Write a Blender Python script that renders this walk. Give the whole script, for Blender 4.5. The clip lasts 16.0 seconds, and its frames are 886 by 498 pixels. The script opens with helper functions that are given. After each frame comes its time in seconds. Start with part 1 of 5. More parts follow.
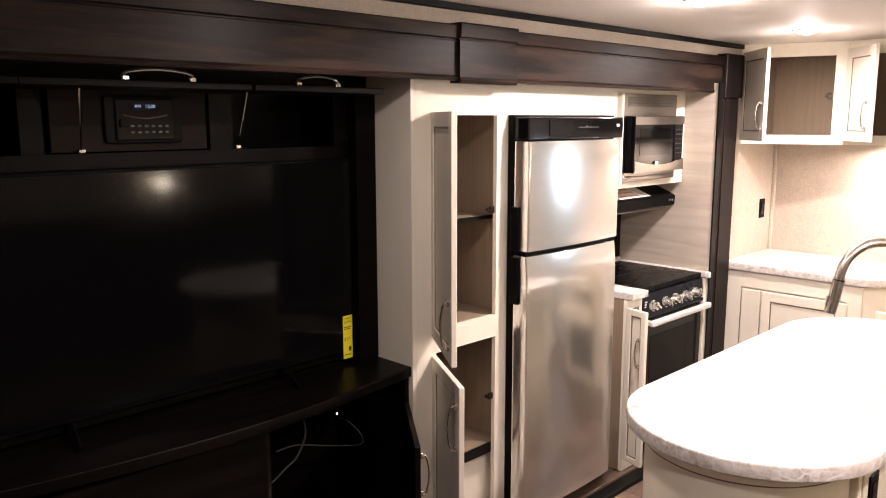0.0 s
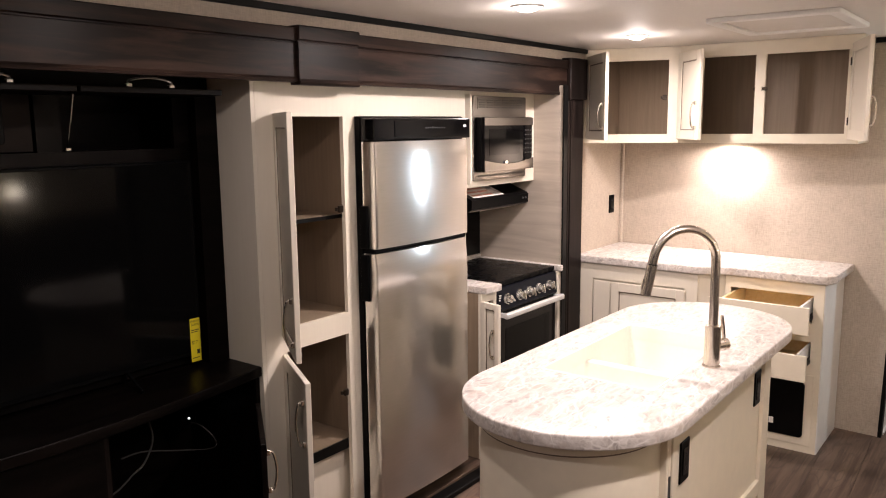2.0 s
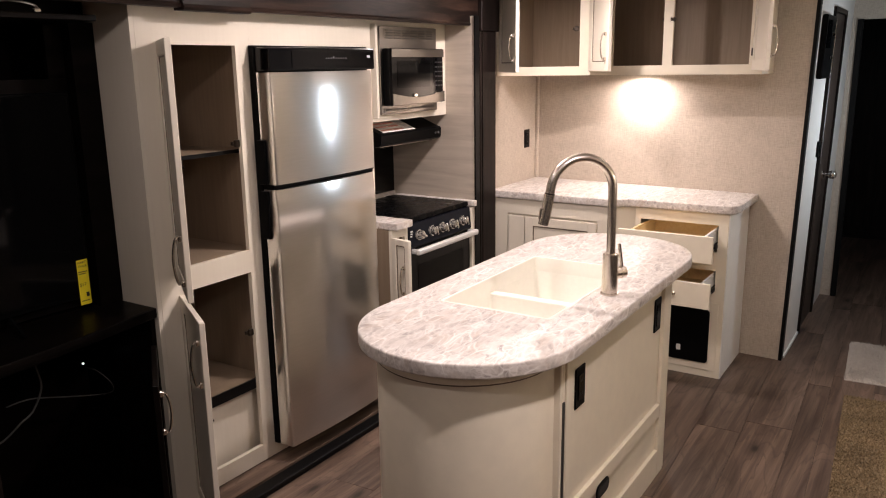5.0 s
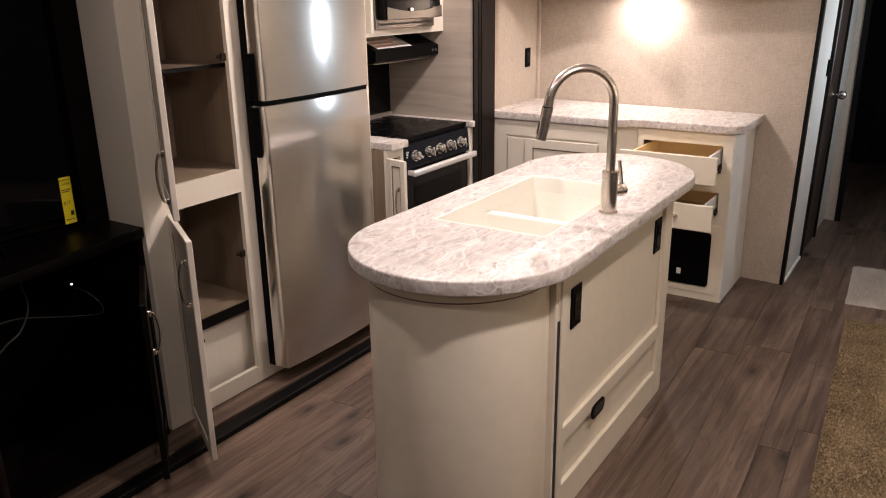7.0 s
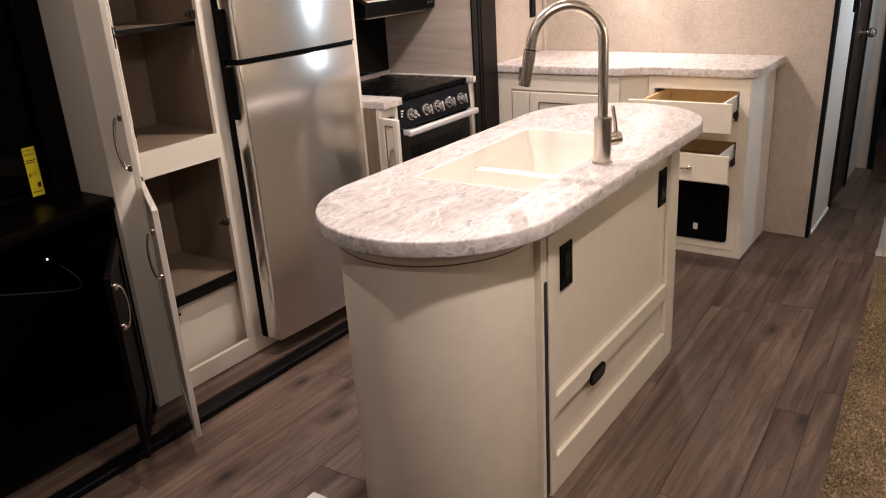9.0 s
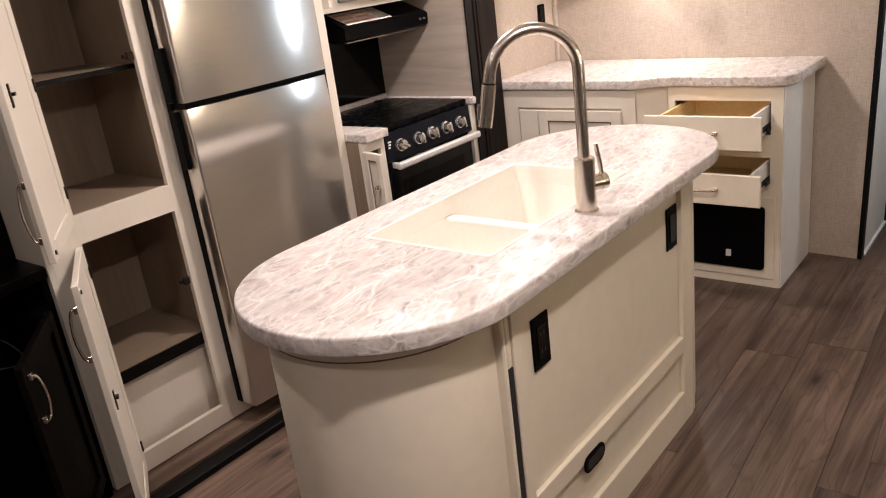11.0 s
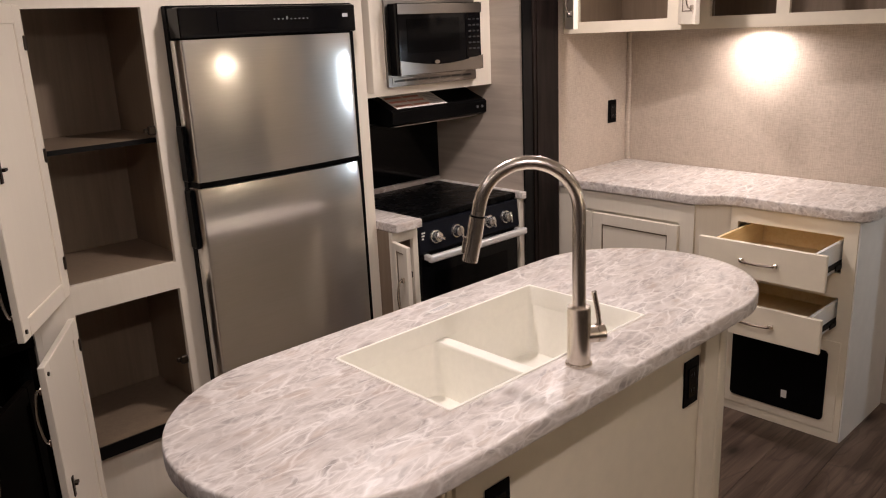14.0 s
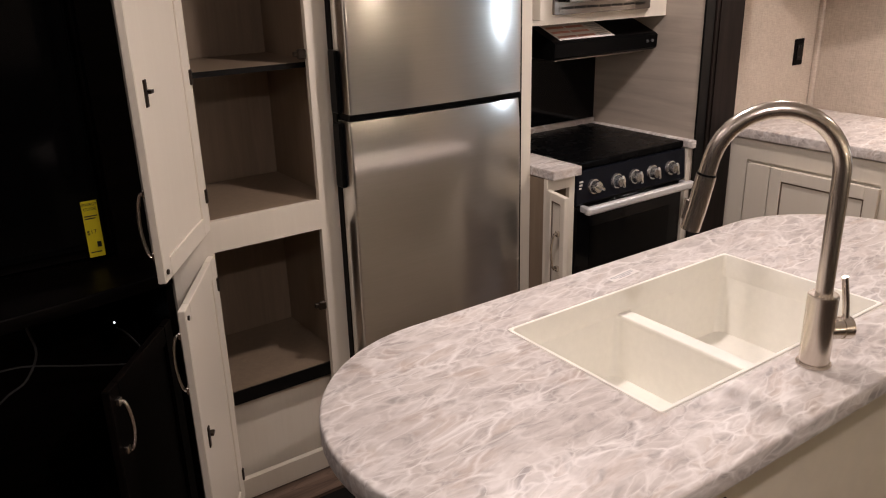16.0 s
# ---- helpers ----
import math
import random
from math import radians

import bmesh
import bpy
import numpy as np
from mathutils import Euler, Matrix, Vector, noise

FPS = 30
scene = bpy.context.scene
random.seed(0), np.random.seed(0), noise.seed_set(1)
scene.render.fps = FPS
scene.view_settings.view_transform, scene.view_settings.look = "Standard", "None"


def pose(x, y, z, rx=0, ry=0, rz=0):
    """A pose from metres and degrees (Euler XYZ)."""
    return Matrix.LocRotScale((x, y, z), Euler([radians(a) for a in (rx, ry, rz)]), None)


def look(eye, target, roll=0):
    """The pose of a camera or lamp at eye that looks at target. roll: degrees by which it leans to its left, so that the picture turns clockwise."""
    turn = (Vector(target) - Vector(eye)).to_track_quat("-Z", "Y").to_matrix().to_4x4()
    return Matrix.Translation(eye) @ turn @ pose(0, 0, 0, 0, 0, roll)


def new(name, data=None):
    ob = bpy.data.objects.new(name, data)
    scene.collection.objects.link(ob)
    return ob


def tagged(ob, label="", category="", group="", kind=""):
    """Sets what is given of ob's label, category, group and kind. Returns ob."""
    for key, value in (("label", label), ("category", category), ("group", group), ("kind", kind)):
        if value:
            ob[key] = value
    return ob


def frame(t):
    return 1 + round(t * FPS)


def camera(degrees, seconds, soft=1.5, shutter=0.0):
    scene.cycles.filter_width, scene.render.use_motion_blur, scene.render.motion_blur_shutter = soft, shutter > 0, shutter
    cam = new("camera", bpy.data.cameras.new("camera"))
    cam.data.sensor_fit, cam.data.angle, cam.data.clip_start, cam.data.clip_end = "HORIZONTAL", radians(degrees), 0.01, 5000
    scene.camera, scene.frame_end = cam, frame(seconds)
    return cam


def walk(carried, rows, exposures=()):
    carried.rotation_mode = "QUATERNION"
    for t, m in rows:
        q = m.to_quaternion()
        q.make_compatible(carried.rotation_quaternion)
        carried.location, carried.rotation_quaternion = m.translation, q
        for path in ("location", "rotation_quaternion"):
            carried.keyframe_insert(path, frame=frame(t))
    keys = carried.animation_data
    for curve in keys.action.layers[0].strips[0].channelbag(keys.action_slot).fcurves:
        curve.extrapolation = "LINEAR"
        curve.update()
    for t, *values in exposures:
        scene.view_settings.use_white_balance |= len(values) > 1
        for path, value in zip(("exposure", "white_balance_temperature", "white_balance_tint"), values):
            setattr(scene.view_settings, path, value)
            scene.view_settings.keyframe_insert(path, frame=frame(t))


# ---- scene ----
cam = camera(58.8, 16.0, soft=1.1)
PATH = [
    (0, (-0.128, 0.149, 1.749), (1.26, 1.551, 1.424), -0.1),
    (0.5, (-0.118, 0.088, 1.745), (1.319, 1.442, 1.426), -0.2),
    (1, (-0.107, 0.041, 1.744), (1.372, 1.35, 1.427), -0.2),
    (1.5, (-0.089, -0.004, 1.735), (1.433, 1.255, 1.422), -0.6),
    (2, (-0.073, -0.032, 1.728), (1.497, 1.167, 1.416), -0.6),
    (2.5, (-0.064, -0.061, 1.726), (1.542, 1.088, 1.411), -0.6),
    (3, (-0.056, -0.087, 1.723), (1.58, 1.02, 1.409), -0.6),
    (3.5, (-0.035, -0.112, 1.721), (1.614, 0.974, 1.403), -0.9),
    (4, (-0.008, -0.114, 1.71), (1.641, 0.957, 1.346), -0.9),
    (6.5, (0.094, -0.101, 1.639), (1.704, 0.935, 1.059), -0.9),
    (7, (0.11, -0.099, 1.622), (1.703, 0.935, 0.995), -0.9),
    (7.5, (0.127, -0.109, 1.606), (1.696, 0.941, 0.945), -1.3),
    (8, (0.165, -0.122, 1.574), (1.707, 0.951, 0.887), -2.6),
    (8.5, (0.232, -0.147, 1.538), (1.759, 0.943, 0.844), -3.4),
    (8.7, (0.269, -0.149, 1.541), (1.793, 0.94, 0.841), -3.5),
    (10.8, (0.747, -0.117, 1.536), (2.194, 1.076, 0.842), -7.1),
    (11, (0.807, -0.138, 1.559), (2.242, 1.075, 0.873), -7.4),
    (11.5, (0.971, -0.189, 1.609), (2.387, 1.066, 0.961), -6.4),
    (12, (1.079, -0.213, 1.644), (2.514, 1.048, 1.054), -5.9),
    (12.5, (1.144, -0.254, 1.667), (2.599, 1.011, 1.132), -5.1),
    (13, (1.168, -0.273, 1.68), (2.617, 1.009, 1.173), -4.4),
    (13.5, (1.173, -0.258, 1.675), (2.553, 1.1, 1.172), -3.3),
    (14, (1.165, -0.202, 1.666), (2.476, 1.208, 1.124), -2.6),
    (14.5, (1.172, -0.107, 1.652), (2.413, 1.338, 1.04), -2.1),
    (15, (1.19, 0.007, 1.639), (2.368, 1.485, 0.985), -1.8),
    (15.5, (1.209, 0.091, 1.632), (2.323, 1.604, 0.947), -1.7),
    (16, (1.215, 0.135, 1.626), (2.289, 1.678, 0.943), -1.5),
]
EXPOSURES = [(0, 0.68), (1.5, 0.25), (3.5, -0.28), (7.0, -0.30), (8.5, -0.26), (11.0, -0.24), (12.5, -0.72), (14.0, -0.86), (16.0, -0.90)]
walk(cam, [(t, look(eye, target, roll)) for t, eye, target, roll in PATH], EXPOSURES)

# ---- world and lights ----
world = bpy.data.worlds.new("sky_world")
scene.world = world
world.use_nodes = True
sky = world.node_tree.nodes.new("ShaderNodeTexSky")
sky.sky_type, sky.sun_disc = "NISHITA", False
sky.sun_elevation, sky.sun_rotation = radians(35), radians(200)
wbg = world.node_tree.nodes["Background"]
world.node_tree.links.new(sky.outputs[0], wbg.inputs[0])
wbg.inputs[1].default_value = 0.1

WARM = (1.0, 0.855, 0.828)
CEIL = 2.153
# x, y, strength; the last four are unseen lamps added as fill
PUCKS = [(2.48, 1.52, 1.0), (3.68, 1.62, 0.95), (3.60, 0.20, 0.22), (1.28, 1.55, 0.26), (0.60, 0.40, 0.30), (1.70, 0.0, 1.20), (-0.70, 0.50, 0.35)]

SCONCES = [(2.6, 1.27), (3.75, 1.55)]


def lamp(name, kind, m, watts, colour, size=0.1, size_y=None, spread=None):
    data = bpy.data.lights.new(name, kind)
    data.energy, data.color = watts, colour
    if kind == "AREA":
        data.shape = "DISK" if size_y is None else "RECTANGLE"
        data.size = size
        if size_y:
            data.size_y = size_y
        if spread:
            data.spread = radians(spread)
    else:
        data.shadow_soft_size = size
    ob = new(name, data)
    ob.matrix_world = m
    return ob


for px, py, k in PUCKS:
    lamp("puck_light", "AREA", pose(px, py, CEIL - 0.024), 19.0 * k, WARM, 0.08, spread=172)
    lamp("puck_dome_light", "POINT", pose(px, py, CEIL - 0.080), 2.6 * k, WARM, 0.03)
lamp("under_cabinet_light", "AREA", pose(4.585, 1.44, 1.598), 8.0, WARM, 0.09, spread=170)
for sx, sz in SCONCES:
    lamp("sconce_light", "POINT", pose(sx, -1.10, sz), 2.5, WARM, 0.05)
lamp("entry_daylight", "AREA", pose(5.25, -0.225, 1.36, 90, 0, 0), 9.0, (0.78, 0.89, 1.0), 0.10, 0.40)


# ---- materials ----
def mat(name, build, **kw):
    m = bpy.data.materials.new(name)
    m.use_nodes = True
    nt = m.node_tree
    b = nt.nodes["Principled BSDF"]
    for k, v in kw.items():
        b.inputs[{"ior": "IOR", "specular_ior_level": "Specular IOR Level"}.get(k, k.replace("_", " ").title())].default_value = v
    if build:
        build(nt, b)
    return m


def node(nt, kind, **kw):
    n = nt.nodes.new(kind)
    for k, v in kw.items():
        if k in n.inputs:
            n.inputs[k].default_value = v
    return n


def coords(nt, scale=(1, 1, 1), rot=(0, 0, 0), world_space=True):
    g = nt.nodes.new("ShaderNodeNewGeometry") if world_space else nt.nodes.new("ShaderNodeTexCoord")
    mp = nt.nodes.new("ShaderNodeMapping")
    mp.inputs["Scale"].default_value = scale
    mp.inputs["Rotation"].default_value = [radians(a) for a in rot]
    nt.links.new(g.outputs["Position" if world_space else "Object"], mp.inputs["Vector"])
    return mp.outputs[0]


def noise_tex(nt, vec, scale, detail=4.0, rough=0.55, distort=0.0):
    n = nt.nodes.new("ShaderNodeTexNoise")
    n.inputs["Scale"].default_value, n.inputs["Detail"].default_value = scale, detail
    n.inputs["Roughness"].default_value, n.inputs["Distortion"].default_value = rough, distort
    nt.links.new(vec, n.inputs["Vector"])
    return n.outputs["Fac"]


def ramp(nt, fac, stops):
    r = nt.nodes.new("ShaderNodeValToRGB")
    el = r.color_ramp.elements
    while len(el) < len(stops):
        el.new(0.5)
    for e, (p, c) in zip(el, stops):
        e.position = p
        e.color = (*c, 1) if len(c) == 3 else c
    nt.links.new(fac, r.inputs[0])
    return r.outputs[0]


def mix(nt, fac, a, b, mode="MIX"):
    n = nt.nodes.new("ShaderNodeMix")
    n.data_type, n.blend_type = "RGBA", mode
    for sock, v in ((n.inputs[0], fac), (n.inputs[6], a), (n.inputs[7], b)):
        if isinstance(v, (int, float)):
            sock.default_value = v
        elif isinstance(v, tuple):
            sock.default_value = (*v, 1)
        else:
            nt.links.new(v, sock)
    return n.outputs[2]


def bump(nt, b, height, strength, dist=0.002):
    n = nt.nodes.new("ShaderNodeBump")
    n.inputs["Strength"].default_value, n.inputs["Distance"].default_value = strength, dist
    nt.links.new(height, n.inputs["Height"])
    nt.links.new(n.outputs[0], b.inputs["Normal"])


def rough_from(nt, b, fac, lo, hi):
    r = nt.nodes.new("ShaderNodeMapRange")
    r.inputs[3].default_value, r.inputs[4].default_value = lo, hi
    nt.links.new(fac, r.inputs[0])
    nt.links.new(r.outputs[0], b.inputs["Roughness"])


def grained(col_a, col_b, scale=(30, 30, 1.6), rough=(0.38, 0.55), bump_s=0.12, contrast=(0.35, 0.68)):
    """A painted or printed wood grain that runs along the axis of the smallest scale."""
    def f(nt, b):
        v = coords(nt, scale)
        g = noise_tex(nt, v, 2.2, 6, 0.6, 0.6)
        big = noise_tex(nt, coords(nt, (1, 1, 1)), 2.3, 3)
        c = ramp(nt, g, [(contrast[0], col_a), (contrast[1], col_b)])
        c = mix(nt, 0.12, c, ramp(nt, big, [(0.3, col_a), (0.7, col_b)]))
        nt.links.new(c, b.inputs["Base Color"])
        rough_from(nt, b, g, *rough)
        bump(nt, b, g, bump_s, 0.001)
    return f


def plain(col, var=0.06, rough=(0.35, 0.5), scale=18, bump_s=0.05):
    def f(nt, b):
        n = noise_tex(nt, coords(nt), scale, 5)
        lo = tuple(c * (1 - var) for c in col)
        hi = tuple(min(1, c * (1 + var)) for c in col)
        nt.links.new(ramp(nt, n, [(0.3, lo), (0.7, hi)]), b.inputs["Base Color"])
        rough_from(nt, b, n, *rough)
        bump(nt, b, n, bump_s, 0.001)
    return f


def linen(nt, b):
    v = coords(nt)
    fine = noise_tex(nt, coords(nt, (260, 260, 30)), 1.0, 3)
    fine2 = noise_tex(nt, coords(nt, (30, 30, 260)), 1.0, 3)
    weave = mix(nt, 0.5, fine, fine2)
    blot = noise_tex(nt, v, 11.0, 6, 0.65)
    c = ramp(nt, weave, [(0.34, (0.36, 0.303, 0.245)), (0.66, (0.60, 0.522, 0.435))])
    c = mix(nt, 0.35, c, ramp(nt, blot, [(0.3, (0.40, 0.338, 0.275)), (0.7, (0.555, 0.482, 0.402))]))
    nt.links.new(c, b.inputs["Base Color"])
    b.inputs["Roughness"].default_value = 0.6
    bump(nt, b, weave, 0.25, 0.0008)


def marble(nt, b):
    """Grey-pink laminate with a net of pale veins, drawn out along one slanting direction."""
    g = nt.nodes.new("ShaderNodeNewGeometry")
    mp = nt.nodes.new("ShaderNodeMapping")
    mp.vector_type = "TEXTURE"
    mp.inputs["Rotation"].default_value = (0, 0, radians(6))
    mp.inputs["Scale"].default_value = (1.0, 0.42, 0.42)
    nt.links.new(g.outputs["Position"], mp.inputs["Vector"])

    def warped(vec, scale, amount):
        wob = nt.nodes.new("ShaderNodeTexNoise")
        wob.inputs["Scale"].default_value, wob.inputs["Detail"].default_value = scale, 3
        nt.links.new(vec, wob.inputs["Vector"])
        off = nt.nodes.new("ShaderNodeVectorMath")
        off.operation = "MULTIPLY_ADD"
        off.inputs[1].default_value = (amount, amount, amount)
        nt.links.new(wob.outputs["Color"], off.inputs[0])
        nt.links.new(vec, off.inputs[2])
        return off.outputs[0]
    v = mp.outputs[0]
    dv = warped(warped(v, 4.5, 0.15), 14.0, 0.050)

    def net(scale, width):
        vo = nt.nodes.new("ShaderNodeTexVoronoi")
        vo.feature = "DISTANCE_TO_EDGE"
        vo.inputs["Scale"].default_value = scale
        nt.links.new(dv, vo.inputs["Vector"])
        return ramp(nt, vo.outputs["Distance"], [(0.0, (1, 1, 1)), (width * 0.5, (0.45, 0.45, 0.45)), (width, (0, 0, 0))])

    def ridges(scale, width):
        n = noise_tex(nt, dv, scale, 1.6, 0.45, 0.15)
        return ramp(nt, n, [(0.5 - width, (0, 0, 0)), (0.5, (1, 1, 1)), (0.5 + width * 0.6, (0, 0, 0))])
    patch = noise_tex(nt, dv, 6.0, 5, 0.60, 0.3)
    spots = noise_tex(nt, dv, 17.0, 4, 0.55, 0.2)
    rust = noise_tex(nt, dv, 9.0, 5, 0.6, 0.4)
    fine = noise_tex(nt, v, 70.0, 5, 0.65)
    base = ramp(nt, patch, [(0.30, (0.26, 0.222, 0.204)), (0.41, (0.41, 0.368, 0.344)), (0.52, (0.56, 0.515, 0.480)), (0.66, (0.45, 0.395, 0.355))])
    base = mix(nt, 0.55, base, ramp(nt, spots, [(0.32, (0.20, 0.175, 0.165)), (0.43, (0.46, 0.412, 0.380)), (0.58, (0.66, 0.608, 0.565))]))
    base = mix(nt, mix(nt, 0.38, (0.0, 0.0, 0.0), ramp(nt, rust, [(0.55, (0, 0, 0)), (0.68, (1, 1, 1))])), base, (0.43, 0.305, 0.215))
    base = mix(nt, 0.10, base, ramp(nt, fine, [(0.3, (0.30, 0.26, 0.245)), (0.7, (0.70, 0.66, 0.635))]))
    gate = ramp(nt, noise_tex(nt, v, 6.0, 4), [(0.36, (0.15, 0.15, 0.15)), (0.58, (1, 1, 1))])
    gate2 = ramp(nt, noise_tex(nt, v, 8.0, 3, 0.5, 0.5), [(0.40, (0, 0, 0)), (0.62, (1, 1, 1))])
    a = mix(nt, 1.0, mix(nt, 0.42, (0.0, 0.0, 0.0), ridges(12.0, 0.045)), gate, "MULTIPLY")
    c = mix(nt, a, base, (0.80, 0.765, 0.735))
    a2 = mix(nt, 1.0, mix(nt, 0.90, (0.0, 0.0, 0.0), net(9.5, 0.095)), gate2, "MULTIPLY")
    c = mix(nt, a2, c, (0.80, 0.765, 0.735))
    a3 = mix(nt, 1.0, mix(nt, 0.55, (0.0, 0.0, 0.0), net(19.0, 0.13)), gate, "MULTIPLY")
    c = mix(nt, a3, c, (0.76, 0.722, 0.69))
    nt.links.new(c, b.inputs["Base Color"])
    rough_from(nt, b, fine, 0.34, 0.48)
    bump(nt, b, fine, 0.04, 0.0006)


def planks(nt, b):
    """Printed oak planks: contour-like cathedral grain, fine pores, knots and a tone of each board's own."""
    info = nt.nodes.new("ShaderNodeObjectInfo")
    comb = nt.nodes.new("ShaderNodeCombineXYZ")
    for i in range(3):
        nt.links.new(info.outputs["Random"], comb.inputs[i])
    shift = nt.nodes.new("ShaderNodeVectorMath")
    shift.operation = "SCALE"
    shift.inputs["Scale"].default_value = 37.0
    nt.links.new(comb.outputs[0], shift.inputs[0])
    add = nt.nodes.new("ShaderNodeVectorMath")
    nt.links.new(coords(nt), add.inputs[0])
    nt.links.new(shift.outputs[0], add.inputs[1])

    def stretched(sx, sy):
        mp = nt.nodes.new("ShaderNodeMapping")
        mp.inputs["Scale"].default_value = (sx, sy, sy)
        nt.links.new(add.outputs[0], mp.inputs[0])
        return mp.outputs[0]

    def calc(op, p, q):
        n = nt.nodes.new("ShaderNodeMath")
        n.operation = op
        for sock, v in ((n.inputs[0], p), (n.inputs[1], q)):
            if isinstance(v, (int, float)):
                sock.default_value = v
            else:
                nt.links.new(v, sock)
        return n.outputs[0]
    broad = noise_tex(nt, stretched(0.9, 4.5), 1.0, 3, 0.5, 0.4)
    pores = noise_tex(nt, stretched(2.2, 130.0), 1.2, 4, 0.6, 0.3)
    streak = noise_tex(nt, stretched(0.9, 22.0), 1.3, 6, 0.65, 0.5)
    rings = calc("ABSOLUTE", calc("SINE", calc("ADD", calc("MULTIPLY", broad, 44.0), calc("MULTIPLY", streak, 3.0)), 0.0), 0.0)
    kn = nt.nodes.new("ShaderNodeTexVoronoi")
    kn.voronoi_dimensions = "2D"
    kn.inputs["Scale"].default_value = 1.0
    nt.links.new(stretched(1.9, 4.6), kn.inputs["Vector"])
    core = ramp(nt, kn.outputs["Distance"], [(0.03, (1, 1, 1)), (0.09, (0.5, 0.5, 0.5)), (0.22, (0, 0, 0))])
    chosen = ramp(nt, kn.outputs["Color"], [(0.55, (0, 0, 0)), (0.62, (1, 1, 1))])
    knot = mix(nt, 1.0, core, chosen, "MULTIPLY")
    c = ramp(nt, broad, [(0.28, (0.034, 0.020, 0.014)), (0.42, (0.105, 0.071, 0.053)), (0.55, (0.225, 0.163, 0.128)), (0.70, (0.062, 0.039, 0.029))])
    c = mix(nt, 0.42, c, ramp(nt, streak, [(0.36, (0.018, 0.010, 0.007)), (0.50, (0.125, 0.085, 0.064)), (0.64, (0.290, 0.215, 0.170))]))
    c = mix(nt, mix(nt, 0.38, (0.0, 0.0, 0.0), ramp(nt, rings, [(0.0, (1, 1, 1)), (0.42, (0, 0, 0))])), c, (0.022, 0.014, 0.010))
    c = mix(nt, 0.25, c, ramp(nt, pores, [(0.36, (0.030, 0.021, 0.016)), (0.64, (0.140, 0.106, 0.086))]))
    c = mix(nt, mix(nt, 0.9, (0.0, 0.0, 0.0), knot), c, (0.014, 0.010, 0.009))
    tone = ramp(nt, info.outputs["Random"], [(0.0, (0.74, 0.72, 0.71)), (1.0, (1.10, 1.04, 1.0))])
    c = mix(nt, 1.0, c, tone, "MULTIPLY")
    nt.links.new(c, b.inputs["Base Color"])
    rough_from(nt, b, pores, 0.36, 0.54)
    bump(nt, b, pores, 0.10, 0.001)


def brushed(col, rough, along=2):
    def f(nt, b):
        sc = [220, 220, 220]
        sc[along] = 1.5
        n = noise_tex(nt, coords(nt, sc), 1.0, 4)
        big = noise_tex(nt, coords(nt), 3.0, 3)
        nt.links.new(ramp(nt, n, [(0.2, tuple(c * 0.93 for c in col)), (0.8, col)]), b.inputs["Base Color"])
        b.inputs["Metallic"].default_value = 1.0
        rough_from(nt, b, n, rough - 0.02, rough + 0.03)
        if along == 0:
            tg = nt.nodes.new("ShaderNodeTangent")
            tg.direction_type, tg.axis = "RADIAL", "Z"
            nt.links.new(tg.outputs[0], b.inputs["Tangent"])
            b.inputs["Anisotropic"].default_value = 0.35
            b.inputs["Anisotropic Rotation"].default_value = 0.25
            wide = nt.nodes.new("ShaderNodeBsdfPrincipled")
            for key in ("Metallic", "Anisotropic", "Anisotropic Rotation"):
                wide.inputs[key].default_value = b.inputs[key].default_value
            wide.inputs["Roughness"].default_value = rough + 0.17
            nt.links.new(tg.outputs[0], wide.inputs["Tangent"])
            nt.links.new(b.inputs["Base Color"].links[0].from_socket, wide.inputs["Base Color"])
            both = nt.nodes.new("ShaderNodeMixShader")
            both.inputs[0].default_value = 0.36
            nt.links.new(b.outputs[0], both.inputs[1])
            nt.links.new(wide.outputs[0], both.inputs[2])
            nt.links.new(both.outputs[0], nt.nodes["Material Output"].inputs["Surface"])
    return f


def carpet(col_a, col_b, scale):
    def f(nt, b):
        n = noise_tex(nt, coords(nt), scale, 4, 0.7)
        big = noise_tex(nt, coords(nt), 6.0, 3)
        c = ramp(nt, n, [(0.32, col_a), (0.66, col_b)])
        c = mix(nt, 0.25, c, ramp(nt, big, [(0.35, col_a), (0.65, col_b)]))
        nt.links.new(c, b.inputs["Base Color"])
        b.inputs["Roughness"].default_value = 0.95
        bump(nt, b, n, 0.8, 0.004)
    return f


def emitter(name, col, strength):
    def f(nt, b):
        b.inputs["Emission Color"].default_value = (*col, 1)
        b.inputs["Emission Strength"].default_value = strength
    return mat(name, f)


CREAM = mat("cream_cabinet_laminate", grained((0.69, 0.634, 0.538), (0.715, 0.66, 0.565), bump_s=0.02))
CREAM_PAINT = mat("cream_paint", plain((0.77, 0.70, 0.57), 0.03, (0.33, 0.45)))
GLAZE = mat("brown_glaze_line", plain((0.15, 0.108, 0.076), 0.15))
WHITE_SIDE = mat("white_side_panel", plain((0.80, 0.79, 0.77), 0.03, (0.35, 0.5)))
INTERIOR = mat("cabinet_interior_board", grained((0.205, 0.150, 0.102), (0.250, 0.187, 0.131), (24, 24, 1.4), (0.45, 0.6), 0.02))
PANEL = mat("light_oak_panel", grained((0.43, 0.37, 0.31), (0.56, 0.495, 0.42), (0.9, 0.9, 11), (0.42, 0.55), 0.04))
WALLP = mat("linen_wall_vinyl", linen)
WALLW = mat("pale_wall_board", plain((0.70, 0.665, 0.62), 0.03, (0.45, 0.6)))
CEILM = mat("ceiling_panel", plain((0.68, 0.645, 0.60), 0.02, (0.58, 0.68), 40))
